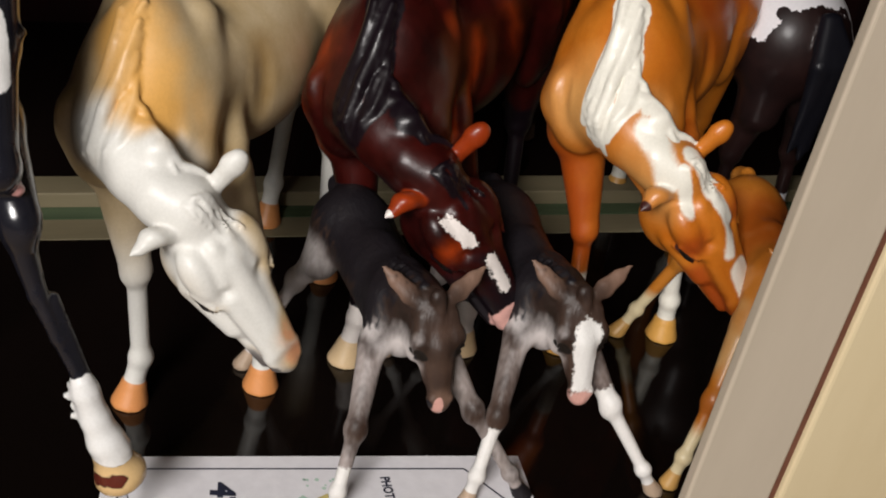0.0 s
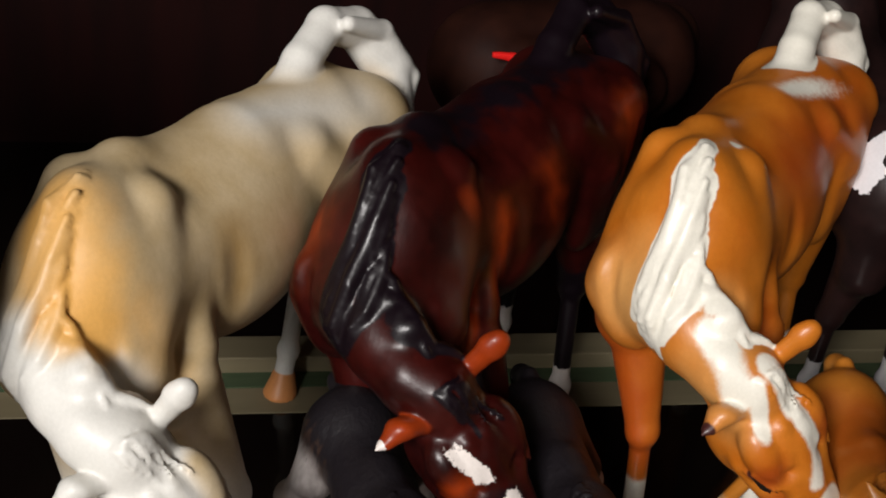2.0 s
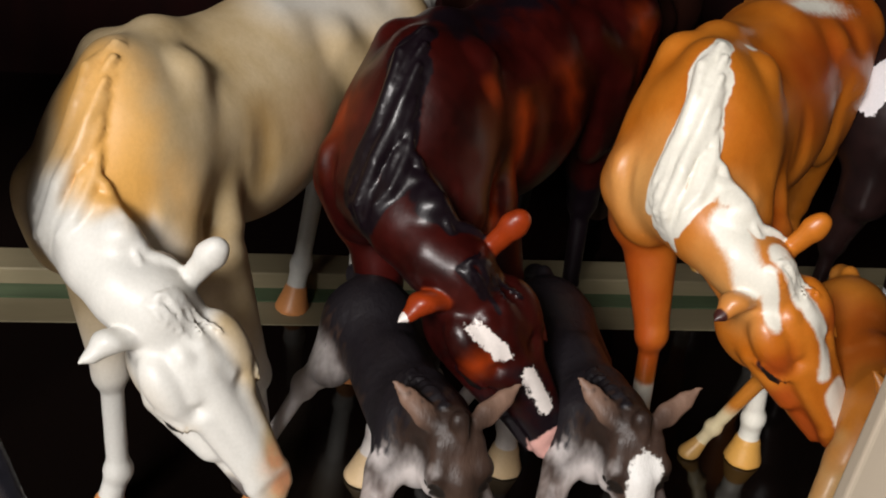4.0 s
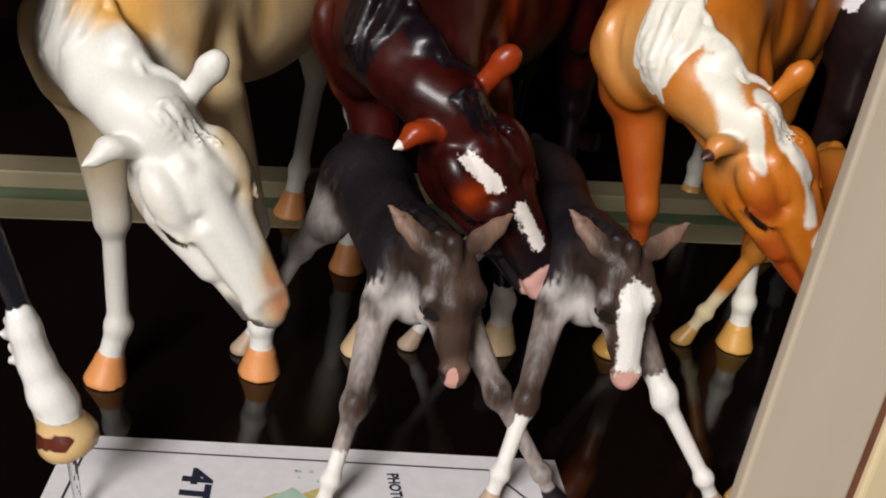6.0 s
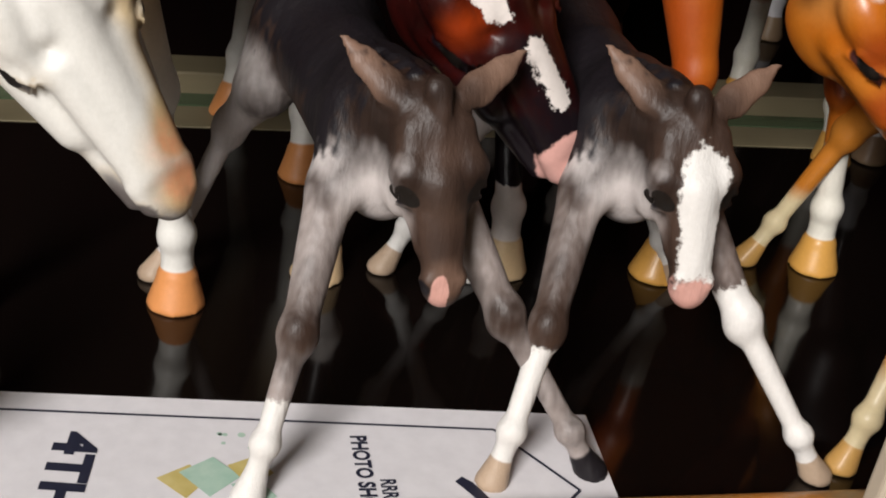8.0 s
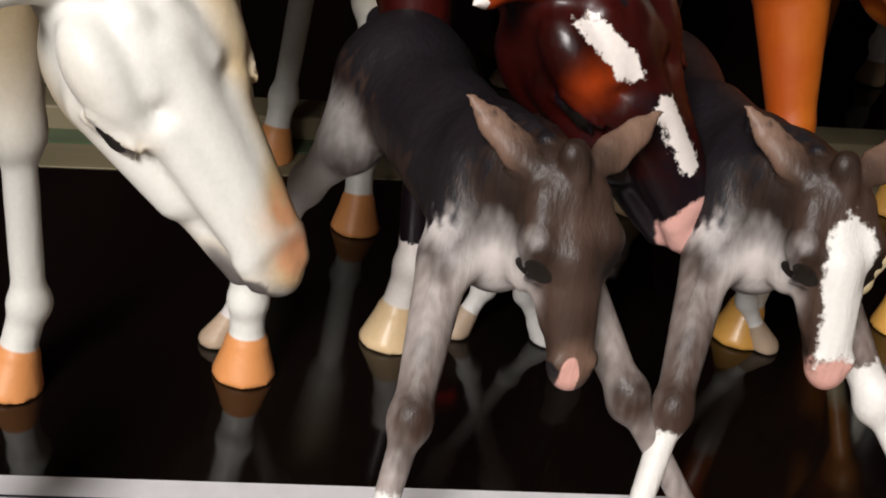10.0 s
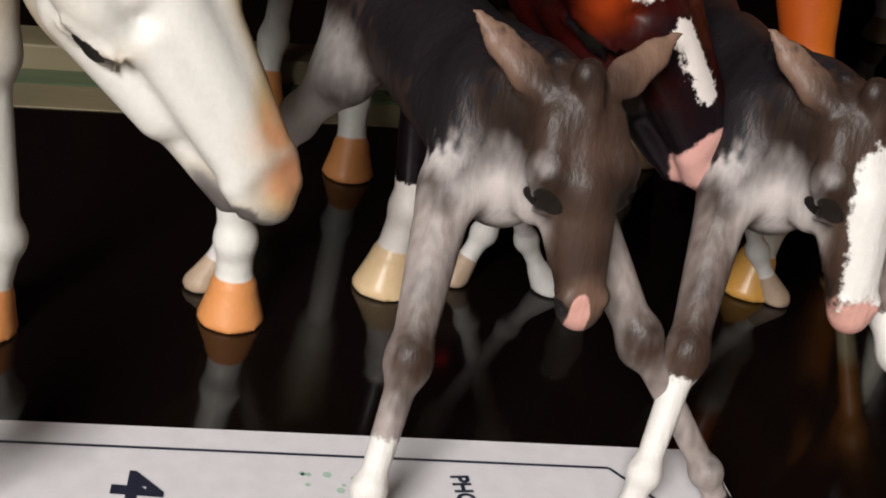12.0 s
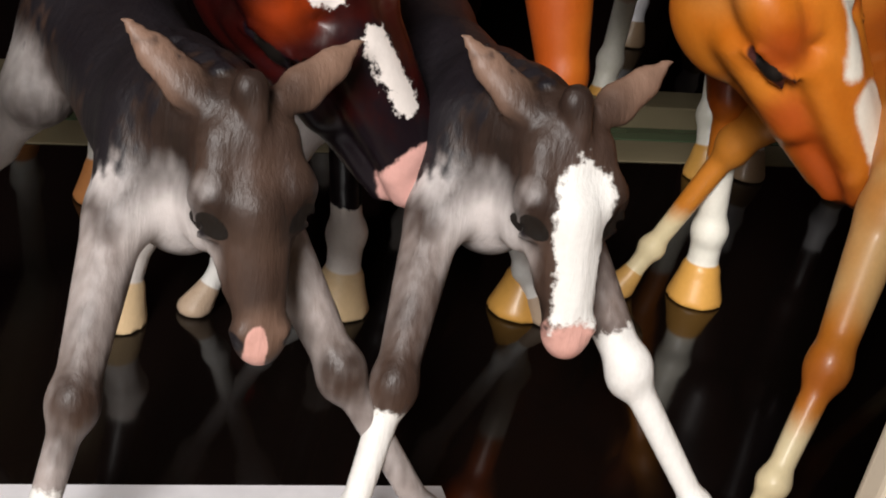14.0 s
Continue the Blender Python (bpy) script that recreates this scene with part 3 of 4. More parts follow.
def cream_paint(c, at, v, m):
    n = grain(v, 55)
    patch = along(v, (-0.018, -0.038, 0.224), (-0.034, -0.022, 0.196), 0.020, 0.022)
    # white parts, plus highlights painted on shoulder, croup and thigh
    m["white"] = np.maximum.reduce([below(v, 0.105, 0.09) * 0.9, c.field(v, ("tail", "ear"), 0.02) * 0.8, along(v, at(-0.005, 0, 0), at(0.075, 0, 0), 0.030, 0.03) * 0.92,
        along(v, (-0.052, -0.030, 0.182), at(0, 0, 0), 0.024, 0.020), ball(v, (-0.052, -0.046, 0.180), 0.020, 0.03) * 0.9, along(v, (0.008, -0.016, 0.222), (-0.002, -0.004, 0.182), 0.005, 0.016) * 0.62, along(v, (0.09, -0.012, 0.232), (0.15, 0.012, 0.215), 0.016, 0.05) * 0.78, along(v, (0.132, 0.030, 0.195), (0.140, 0.034, 0.165), 0.008, 0.03) * 0.6]) + 0.08 * n
    m["second"] = np.maximum(patch, along(v, (-0.022, -0.006, 0.200), (-0.014, 0.000, 0.160), 0.010, 0.03) * 0.7) + 0.12 * n
    m["white"] = np.minimum(m["white"], 1 - np.clip(1.2 * patch, 0, 1))
    # ochre airbrush together with painted-in shade: flank hollow, shoulder groove, belly, buttock
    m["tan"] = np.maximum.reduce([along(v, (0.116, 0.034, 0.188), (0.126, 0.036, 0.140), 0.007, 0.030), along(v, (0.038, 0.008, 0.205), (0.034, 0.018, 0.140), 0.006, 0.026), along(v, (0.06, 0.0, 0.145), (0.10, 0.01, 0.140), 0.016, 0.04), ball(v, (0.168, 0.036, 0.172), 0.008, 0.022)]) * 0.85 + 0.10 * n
    nose = np.maximum(ball(v, at(0.095, 0.004, 0.006), 0.0105, 0.018), ball(v, at(0.080, 0.004, 0.008), 0.0070, 0.024) * 0.85)
    grey = np.maximum.reduce([ball(v, at(0.097, -0.003, -0.013), 0.0160, 0.014), ball(v, at(0.096, 0.011, 0.002), 0.0055, 0.006) * 0.8, ball(v, at(0.095, -0.010, 0.001), 0.0052, 0.004) * 0.9, along(v, at(0.086, -0.009, -0.009), at(0.098, -0.004, -0.008), 0.0050, 0.008) * 0.85, eye_rims(v, at) * 0.70, along(v, at(0.06, -0.012, -0.012), at(0.085, -0.008, -0.010), 0.006, 0.018) * 0.5])
    grey = np.maximum(grey, along(v, at(0.083, -0.012, -0.006), at(0.099, -0.005, -0.007), 0.0062, 0.010) * 0.8)
    m["pink"], m["dark"] = nose * (1 - np.clip(1.3 * grey, 0, 1)), grey
    m["white"] = np.minimum(m["white"], 1 - np.clip(np.maximum(nose, grey), 0, 1))
    # shade on the far side of the face, painted by thinning the white
    face = np.maximum.reduce([along(v, at(0.020, 0.015, 0.008), at(0.076, 0.010, 0.006), 0.0062, 0.010) * 0.75, along(v, at(0.000, 0.010, 0.012), at(0.030, 0.003, 0.014), 0.002, 0.008) * 0.45, ball(v, at(0.048, -0.013, 0.006), 0.0040, 0.010) * 0.4])
    m["white"] = m["white"] - np.clip(face + 0.1 * n, 0, 1) * 0.8


def bay_paint(c, at, v, m):
    n = grain(v, 120)
    m["dark"] = np.maximum.reduce([c.field(v, ("mane", "tail", "crest", "forelock"), 0.003), np.clip(0.5 + (0.11 - v[:, 2]) / 0.05, 0, 1) * (v[:, 2] > 0.04), along(v, (0.02, -0.036, 0.24), (0.16, -0.006, 0.235), 0.018, 0.04) * 0.8, along(v, at(0.052, 0, 0.010), at(0.088, -0.004, 0.006), 0.010, 0.02) * 0.75, eye_rims(v, at)]) + 0.2 * n
    m["white"] = np.maximum.reduce([along(v, at(0.016, -0.012, 0.014), at(0.037, -0.006, 0.014), 0.0040, 0.009), along(v, at(0.052, 0.000, 0.011), at(0.070, 0.001, 0.009), 0.0040, 0.009), below(v, 0.040, 0.006), ball(v, c.ear_tip, 0.004, 0.003)])
    m["pink"] = ball(v, at(0.093, -0.002, 0.004), 0.0125, 0.008)
    # red sheen of shoulder, flank, hip and brow, painted in as the second tone
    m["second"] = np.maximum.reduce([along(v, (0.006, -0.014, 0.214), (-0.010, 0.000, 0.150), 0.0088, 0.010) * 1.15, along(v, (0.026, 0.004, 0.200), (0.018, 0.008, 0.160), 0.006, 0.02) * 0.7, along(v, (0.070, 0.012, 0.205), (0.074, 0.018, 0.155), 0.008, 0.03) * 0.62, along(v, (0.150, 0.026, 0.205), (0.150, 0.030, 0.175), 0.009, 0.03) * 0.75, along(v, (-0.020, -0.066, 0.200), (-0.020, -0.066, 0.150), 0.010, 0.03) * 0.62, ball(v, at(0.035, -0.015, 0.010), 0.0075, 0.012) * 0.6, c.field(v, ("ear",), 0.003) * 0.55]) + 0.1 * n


def pal_paint(c, at, v, m):
    n = grain(v, 70)
    nape = c.crown[2]
    face = np.maximum.reduce([along(v, at(-0.010, 0.004, 0.014), at(0.014, 0.005, 0.015), 0.0070, 0.006), along(v, at(0.014, 0.005, 0.015), at(0.036, 0.005, 0.012), 0.0052, 0.006), along(v, at(0.036, 0.005, 0.012), at(0.054, -0.001, 0.010), 0.0042, 0.006), along(v, at(-0.006, -0.006, 0.012), at(0.020, -0.013, 0.008), 0.0038, 0.005), along(v, at(0.068, 0.002, 0.009), at(0.090, 0.002, 0.007), 0.0076, 0.006)])
    m["white"] = np.maximum.reduce([c.field(v, ("mane", "tail", "crest"), 0.003), below(v, 0.058, 0.010) * 0.9, face, along(v, nape + np.array((-0.008, -0.004, -0.012)), at(-0.004, -0.010, 0.004), 0.0085, 0.008), along(v, (0.014, -0.026, 0.236), (0.020, -0.012, 0.208), 0.0028, 0.006), along(v, (0.030, -0.030, 0.232), (0.036, -0.012, 0.200), 0.0022, 0.006) * 0.8, along(v, (0.10, -0.012, 0.234), (0.165, 0.020, 0.205), 0.006, 0.018)])
    m["pink"] = ball(v, at(0.098, 0.0, -0.002), 0.006, 0.008) * 0.6
    pale = np.maximum.reduce([ball(v, (-0.045, -0.050, 0.180), 0.022, 0.04), along(v, (-0.046, -0.012, 0.178), at(0.0, -0.016, -0.006), 0.016, 0.03)])
    m["second"] = np.maximum.reduce([along(v, (0.05, 0.004, 0.215), (0.15, 0.012, 0.205), 0.022, 0.06), along(v, (-0.005, 0.0, 0.15), (0.006, 0.006, 0.09), 0.02, 0.03), along(v, (-0.012, -0.055, 0.14), (-0.02, -0.040, 0.08), 0.02, 0.03), ball(v, at(0.036, -0.016, 0.006), 0.009, 0.012), ball(v, at(0.034, 0.016, 0.006), 0.008, 0.012), along(v, at(0.06, -0.012, -0.006), at(0.09, -0.008, -0.004), 0.008, 0.012)]) + 0.15 * n
    m["tan"] = pale + 0.1 * n
    m["dark"] = np.maximum.reduce([ball(v, c.ear_tip, 0.006, 0.004) * 0.9, eye_rims(v, at) * 0.9, ball(v, at(0.099, 0, -0.012), 0.009, 0.008) * 0.6])


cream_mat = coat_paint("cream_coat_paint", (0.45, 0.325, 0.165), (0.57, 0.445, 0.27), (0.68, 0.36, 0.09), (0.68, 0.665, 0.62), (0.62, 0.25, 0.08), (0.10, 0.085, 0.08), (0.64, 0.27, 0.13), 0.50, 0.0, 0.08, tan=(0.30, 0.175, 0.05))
# the bay's second tone is the colour of its painted sheen
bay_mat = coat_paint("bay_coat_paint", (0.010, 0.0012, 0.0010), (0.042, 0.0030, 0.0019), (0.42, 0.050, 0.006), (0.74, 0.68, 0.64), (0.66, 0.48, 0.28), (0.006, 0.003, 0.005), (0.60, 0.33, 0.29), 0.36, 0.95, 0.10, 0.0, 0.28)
pal_mat = coat_paint("palomino_coat_paint", (0.45, 0.118, 0.007), (0.54, 0.170, 0.014), (0.33, 0.055, 0.004), (0.76, 0.73, 0.64), (0.62, 0.32, 0.07), (0.05, 0.012, 0.01), (0.66, 0.42, 0.28), 0.42, 0.4, 0.15, tan=(0.60, 0.29, 0.085))
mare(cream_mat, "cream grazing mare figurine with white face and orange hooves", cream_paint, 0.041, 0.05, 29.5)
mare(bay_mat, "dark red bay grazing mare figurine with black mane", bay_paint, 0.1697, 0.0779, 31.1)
mare(pal_mat, "orange palomino pinto grazing mare figurine with white mane", pal_paint, 0.3092, 0.0828, 29.9)

# ---- the wobbly foal: x to the right of the shelf, y into it ----
def foal_leg(c, pts, r, hoof, big):
    top, joint, fet = pts
    c.bone(top, joint, r[0], r[1] * 0.88, 0.007)
    c.lump(joint, (r[1] * 1.12, r[1] * 1.10, r[1] * 1.45), 0.007)
    c.bone(joint, fet, r[1] * 0.74, r[2] * 0.95, 0.006, "leg")
    c.lump(fet, (r[2] * 1.4,) * 3, 0.005, "leg")
    h = np.array(hoof)
    p = h * 0.6 + np.array(fet) * 0.4
    c.bone(fet, p, r[2], r[2] * 0.95, 0.003, "leg")
    c.bone(p, h + np.array((0, 0, 0.001)), big * 0.72, big, 0.002, "hoof")


def foal_clay():
    c = Clay()
    c.lump((-0.013, -0.014, 0.094), (0.0170, 0.020, 0.025), 0.014)
    c.bone((-0.016, -0.008, 0.097), (-0.027, 0.050, 0.102), 0.0190, 0.0185, 0.016)
    c.lump((-0.028, 0.058, 0.103), (0.021, 0.022, 0.022), 0.016)
    c.bone((-0.016, 0.000, 0.112), (-0.020, 0.02, 0.114), 0.007, 0.006, 0.02)
    # fore legs
    for side in (-1, 1):
        c.bone((-0.013 + 0.011 * side, -0.014, 0.106), (-0.013 + 0.016 * side, -0.026, 0.084), 0.009, 0.0085, 0.012)
    foal_leg(c, ((-0.030, -0.024, 0.084), (-0.040, -0.050, 0.047), (-0.049, -0.065, 0.018)), (0.0076, 0.0057, 0.0036), (-0.0535, -0.069, 0), 0.0056)
    foal_leg(c, ((0.006, -0.024, 0.084), (0.025, -0.044, 0.050), (0.048, -0.058, 0.016)), (0.0076, 0.0057, 0.0036), (0.057, -0.060, 0), 0.0056)
    # hind legs
    c.bone((-0.036, 0.058, 0.102), (-0.046, 0.048, 0.084), 0.0145, 0.0105, 0.014)
    foal_leg(c, ((-0.045, 0.050, 0.084), (-0.056, 0.058, 0.064), (-0.073, 0.064, 0.018)), (0.0100, 0.0058, 0.0036), (-0.082, 0.060, 0), 0.0058)
    c.bone((-0.018, 0.060, 0.100), (-0.003, 0.052, 0.082), 0.0145, 0.0105, 0.014)
    foal_leg(c, ((-0.003, 0.054, 0.082), (0.010, 0.068, 0.060), (0.030, 0.066, 0.018)), (0.0078, 0.0047, 0.0033), (0.040, 0.062, 0), 0.0058)
    c.chain([(-0.030, 0.076, 0.118), (-0.032, 0.084, 0.112), (-0.032, 0.088, 0.092)], [0.0045, 0.005, 0.003], 0.008, "tail")
    # neck and head
    c.chain([(-0.015, -0.008, 0.106), (-0.011, -0.021, 0.111), (-0.007, -0.029, 0.113)], [0.0165, 0.0125, 0.0100], 0.014)
    poll, muz = np.array([-0.0045, -0.0320, 0.1215]), np.array([0.0010, -0.0520, 0.0690])
    ax = (muz - poll) / np.linalg.norm(muz - poll)
    wide = np.array([1.0, 0.06, 0.02])
    wide = wide - (wide @ ax) * ax
    wide /= np.linalg.norm(wide)
    up = np.cross(wide, ax)
    up = up if up[1] < 0 else -up
    ridge = [ax, wide, up]
    at = lambda f, w, u: poll + ax * f * 0.95 + wide * w * 1.0 + up * u
    c.lump(at(0.014, 0, -0.005), (0.0125, 0.0108, 0.0125), 0.008, axes=ridge)
    c.bone(at(0.010, 0, -0.004), at(0.030, 0, -0.003), 0.0100, 0.0112, 0.008)
    c.bone(at(0.028, 0, -0.002), at(0.057, 0, -0.001), 0.0104, 0.0056, 0.010)
    c.bone(at(0.030, 0, 0.0035), at(0.057, 0, 0.0020), 0.0062, 0.0034, 0.008)
    c.bone(at(0.024, 0, -0.013), at(0.056, 0, -0.006), 0.0080, 0.0042, 0.008)
    for side in (-1, 1):
        c.lump(at(0.027, 0.0090 * side, -0.010), (0.0135, 0.0064, 0.0105), 0.007, axes=ridge)
        c.bone(at(0.0130, 0.0080 * side, 0.0020), at(0.0260, 0.0095 * side, 0.0034), 0.0036, 0.0036, 0.010)
        c.lump(at(0.0255, 0.0094 * side, 0.0030), (0.0054, 0.0056, 0.0038), 0.008, axes=ridge)
        c.bone(at(0.0280, 0.0085 * side, 0.0056), at(0.0315, 0.0135 * side, 0.0030), 0.0011, 0.0009, 0.003)
        c.carve(at(0.0300, 0.0125 * side, 0.0066), at(0.0345, 0.0105 * side, 0.0062), 0.0018, 0.0014, 0.003)
        c.lump(at(0.0325, 0.0094 * side, 0.0022), (0.0032, 0.0030, 0.0022), 0.0012, "eye", axes=ridge)
        c.bone(at(0.0362, 0.0085 * side, 0.0030), at(0.0350, 0.0125 * side, 0.0010), 0.0012, 0.0010, 0.002)
        c.bone(at(0.0355, 0.0080 * side, -0.003), at(0.050, 0.0052 * side, -0.003), 0.0024, 0.0018, 0.006)
        c.bone(at(0.040, 0.0045 * side, 0.0035), at(0.057, 0.0032 * side, 0.0020), 0.0028, 0.0024, 0.005)
        c.bone(at(0.0600, 0.0042 * side, 0.0016), at(0.0622, 0.0038 * side, 0.0004), 0.0034, 0.0026, 0.004, "muzzle")
        c.carve(at(0.0610, 0.0080 * side, 0.0026), at(0.0645, 0.0068 * side, 0.0008), 0.0015, 0.0013, 0.0010)
        b = at(0.005, 0.0080 * side, 0.001)
        tip = np.array((-0.0312, -0.0235, 0.1325) if side < 0 else (0.0244, -0.0225, 0.1300))
        m = (b + tip) / 2 + np.array((-0.002 * side, 0, -0.003))
        c.chain([b, b * 0.35 + m * 0.65, m * 0.6 + tip * 0.4, tip], [0.0038, 0.0054, 0.0042, 0.0008], 0.003, "ear", flat=(0.1, -0.9, 0.45), by=0.55)
        c.carve(b * 0.8 + tip * 0.2 + np.array((0, -0.0050, 0.0022)), m * 0.4 + tip * 0.6 + np.array((0, -0.0032, 0.0016)), 0.0024, 0.0013, 0.0012)
    c.face = (poll, 1.0, ax, wide, up)
    c.carve(at(0.0690, -0.006, -0.0044), at(0.0690, 0.006, -0.0044), 0.0008, 0.0008, 0.001)
    c.lump(at(0.0620, 0, -0.0012), (0.0070, 0.0062, 0.0058), 0.004, "muzzle", axes=ridge)
    c.bone(at(0.0625, 0, -0.005), at(0.0595, 0, -0.008), 0.0040, 0.0036, 0.003, "muzzle")
    c.lump(at(0.001, 0, 0.0065), (0.0046, 0.0042, 0.0032), 0.006, "tuft", axes=ridge)
    c.lump(at(0.006, 0.001, 0.0072), (0.0046, 0.0026, 0.0018), 0.005, "tuft", axes=ridge)
    mane(c, [(-0.017, -0.004, 0.122), (-0.008, -0.026, 0.128)], (-0.007, 0, 0), 0.008, 11, 0.0012, 31, "mane", 0.006)
    return c, at


def foal(mat, label, paint, x, y, yaw, size=1.0):
    c, at = foal_clay()
    v, q = c.skin(0.00115, floor=0.0)
    masks = {"hoof": c.field(v, ("hoof",), 0.002), "eye": eyes_ahead(v, c.face, 0.0312, 0.0104, 0.0028, 0.0034)}
    paint(c, at, v, masks)
    ob = figurine("foal_figurine", v, q, mat, masks, label, "standing foal figurines")
    ob.matrix_world = Matrix.Translation(V(x, y, 0)) @ Matrix.Rotation(radians(-yaw), 4, "Z") @ Matrix.Scale(size, 4)
    return ob


def grey_masks(c, at, v, m, legs=1.0):
    base_l, base_r = at(0.005, -0.0080, 0.001), at(0.005, 0.0080, 0.001)
    up_ear = np.clip((np.minimum(np.linalg.norm(v - base_l, axis=1), np.linalg.norm(v - base_r, axis=1)) - 0.004) / 0.012, 0, 1)
    streak = grain(v, 1.0, (520, 520, 150))
    blot = grain(v, 90)
    rims = np.maximum(ball(v, at(0.0330, -0.0110, 0.003), 0.0036, 0.004), ball(v, at(0.0330, 0.0110, 0.003), 0.0036, 0.004))
    m["dark"] = np.maximum.reduce([c.field(v, ("mane",), 0.004) * 0.8, along(v, (-0.02, 0.0, 0.118), (-0.03, 0.08, 0.122), 0.026, 0.03), ball(v, (-0.032, -0.010, 0.104), 0.018, 0.02) * 0.9, rims * 0.7, ball(v, at(0.062, 0.0068, 0.002), 0.0028, 0.002), ball(v, at(0.062, -0.0068, 0.002), 0.0028, 0.002)]) + 0.32 * streak
    fore = np.maximum(along(v, (-0.036, -0.030, 0.075), (-0.0535, -0.069, 0), 0.014, 0.02), along(v, (0.010, -0.030, 0.075), (0.057, -0.060, 0), 0.014, 0.02))
    hind = np.maximum(along(v, (-0.054, 0.052, 0.072), (-0.082, 0.060, 0), 0.014, 0.02), along(v, (0.010, 0.066, 0.06), (0.040, 0.062, 0), 0.014, 0.02))
    knees = np.maximum(ball(v, (-0.040, -0.050, 0.047), 0.011, 0.014), ball(v, (0.025, -0.044, 0.050), 0.011, 0.014))
    chest = np.maximum(ball(v, (-0.016, -0.036, 0.083), 0.016, 0.02), ball(v, (-0.030, -0.022, 0.092), 0.009, 0.012))
    m["second"] = np.maximum.reduce([chest * 1.2, (fore - 0.28 * knees) * 0.80 * legs, np.maximum(hind, along(v, (-0.048, 0.050, 0.088), (-0.056, 0.058, 0.064), 0.013, 0.016)) * 1.12, ball(v, at(0.0235, -0.0100, 0.006), 0.0044, 0.007) * 0.72, along(v, at(0.040, -0.006, 0.004), at(0.052, -0.004, 0.004), 0.004, 0.006) * 0.45]) + 0.16 * blot + 0.12 * streak - 0.17
    m["second"] = m["second"] - 0.35 * along(v, at(0.016, 0, -0.002), at(0.058, 0, -0.002), 0.0135, 0.006)
    m["tan"] = np.maximum.reduce([c.field(v, ("ear",), 0.004) * (0.35 + 0.5 * up_ear), np.maximum(fore, knees) * 0.45, along(v, at(0.012, 0, 0), at(0.058, 0, 0.002), 0.014, 0.010) * 0.33, ball(v, at(0.060, 0, 0.004), 0.010, 0.012) * 0.55, ball(v, at(0.022, 0.0105, 0.004), 0.006, 0.010) * 0.5]) + 0.16 * blot - 0.08
    m["pink"] = np.zeros(len(v))


def foal_a(c, at, v, m):
    grey_masks(c, at, v, m)
    m["white"] = along(v, (-0.048, -0.064, 0.020), (-0.0535, -0.07, 0), 0.012, 0.010)
    m["hoof"] = np.minimum(m["hoof"], 1 - ball(v, (-0.0535, -0.07, 0), 0.02, 0.004))
    m["dark"] = np.maximum(m["dark"], ball(v, (0.057, -0.060, 0.0), 0.0105, 0.004))
    m["hoof"] = np.minimum(m["hoof"], 1 - ball(v, (0.057, -0.060, 0), 0.02, 0.004))
    m["white"] = np.maximum(m["white"], along(v, (0.03, 0.066, 0.012), (0.04, 0.062, 0), 0.010, 0.004))
    m["hoof"] = np.minimum(m["hoof"], 1 - along(v, (0.03, 0.066, 0.012), (0.04, 0.062, 0), 0.010, 0.004))
    m["pink"] = np.maximum(m["pink"], along(v, at(0.0570, -0.0020, 0.010), at(0.068, -0.0020, 0.0), 0.0027, 0.0026))


def foal_b(c, at, v, m):
    grey_masks(c, at, v, m, 0.72)
    leg_l = along(v, (0.024, -0.044, 0.052), (0.057, -0.06, 0), 0.0115, 0.010)
    leg_r = along(v, (-0.043, -0.056, 0.034), (-0.0535, -0.07, 0), 0.0100, 0.010)
    rh = along(v, (-0.070, 0.062, 0.022), (-0.082, 0.060, 0), 0.0110, 0.006)
    lh = along(v, (0.026, 0.066, 0.026), (0.04, 0.062, 0), 0.0110, 0.006)
    snip = ball(v, at(0.0665, 0, 0.0), 0.0095, 0.014)
    m["pink"] = np.maximum(m["pink"], snip)
    m["white"] = np.maximum.reduce([along(v, at(0.015, 0.002, 0.012), at(0.024, 0.002, 0.011), 0.0040, 0.009), along(v, at(0.024, 0.002, 0.010), at(0.036, 0.001, 0.009), 0.0078, 0.009), along(v, at(0.036, 0.001, 0.009), at(0.060, 0.0, 0.005), 0.0062, 0.008), leg_l, leg_r, rh, lh])
    m["white"] = np.minimum(m["white"], 1 - np.clip(snip * 1.4 - 0.2, 0, 1))


def foal_c(c, at, v, m):
    thigh = np.maximum(along(v, (-0.026, -0.022, 0.088), (-0.034, -0.036, 0.064), 0.010, 0.012), along(v, (0.004, -0.024, 0.084), (0.014, -0.034, 0.066), 0.010, 0.012))
    m["white"] = np.maximum(below(v, 0.036, 0.016) * 0.8 * (v[:, 2] > 0.004), along(v, at(0.01, 0, 0.014), at(0.06, 0, 0.006), 0.004, 0.004))
    m["tan"] = thigh + 0.3 * grain(v, 90)
    knees = np.maximum(ball(v, (-0.040, -0.050, 0.047), 0.010, 0.016), ball(v, (0.025, -0.044, 0.050), 0.010, 0.016))
    m["second"] = np.maximum(ball(v, (-0.02, 0.03, 0.12), 0.03, 0.05), knees * 0.7) + 0.4 * grain(v, 60)


grey_mat = coat_paint("grey_brown_foal_paint", (0.011, 0.0062, 0.0045), (0.037, 0.0200, 0.0145), (0.56, 0.515, 0.50), (0.70, 0.68, 0.65), (0.42, 0.31, 0.22), (0.009, 0.007, 0.009), (0.60, 0.33, 0.28), 0.48, 0.85, 0.0, 0.8, 0.32, tan=(0.205, 0.122, 0.086))
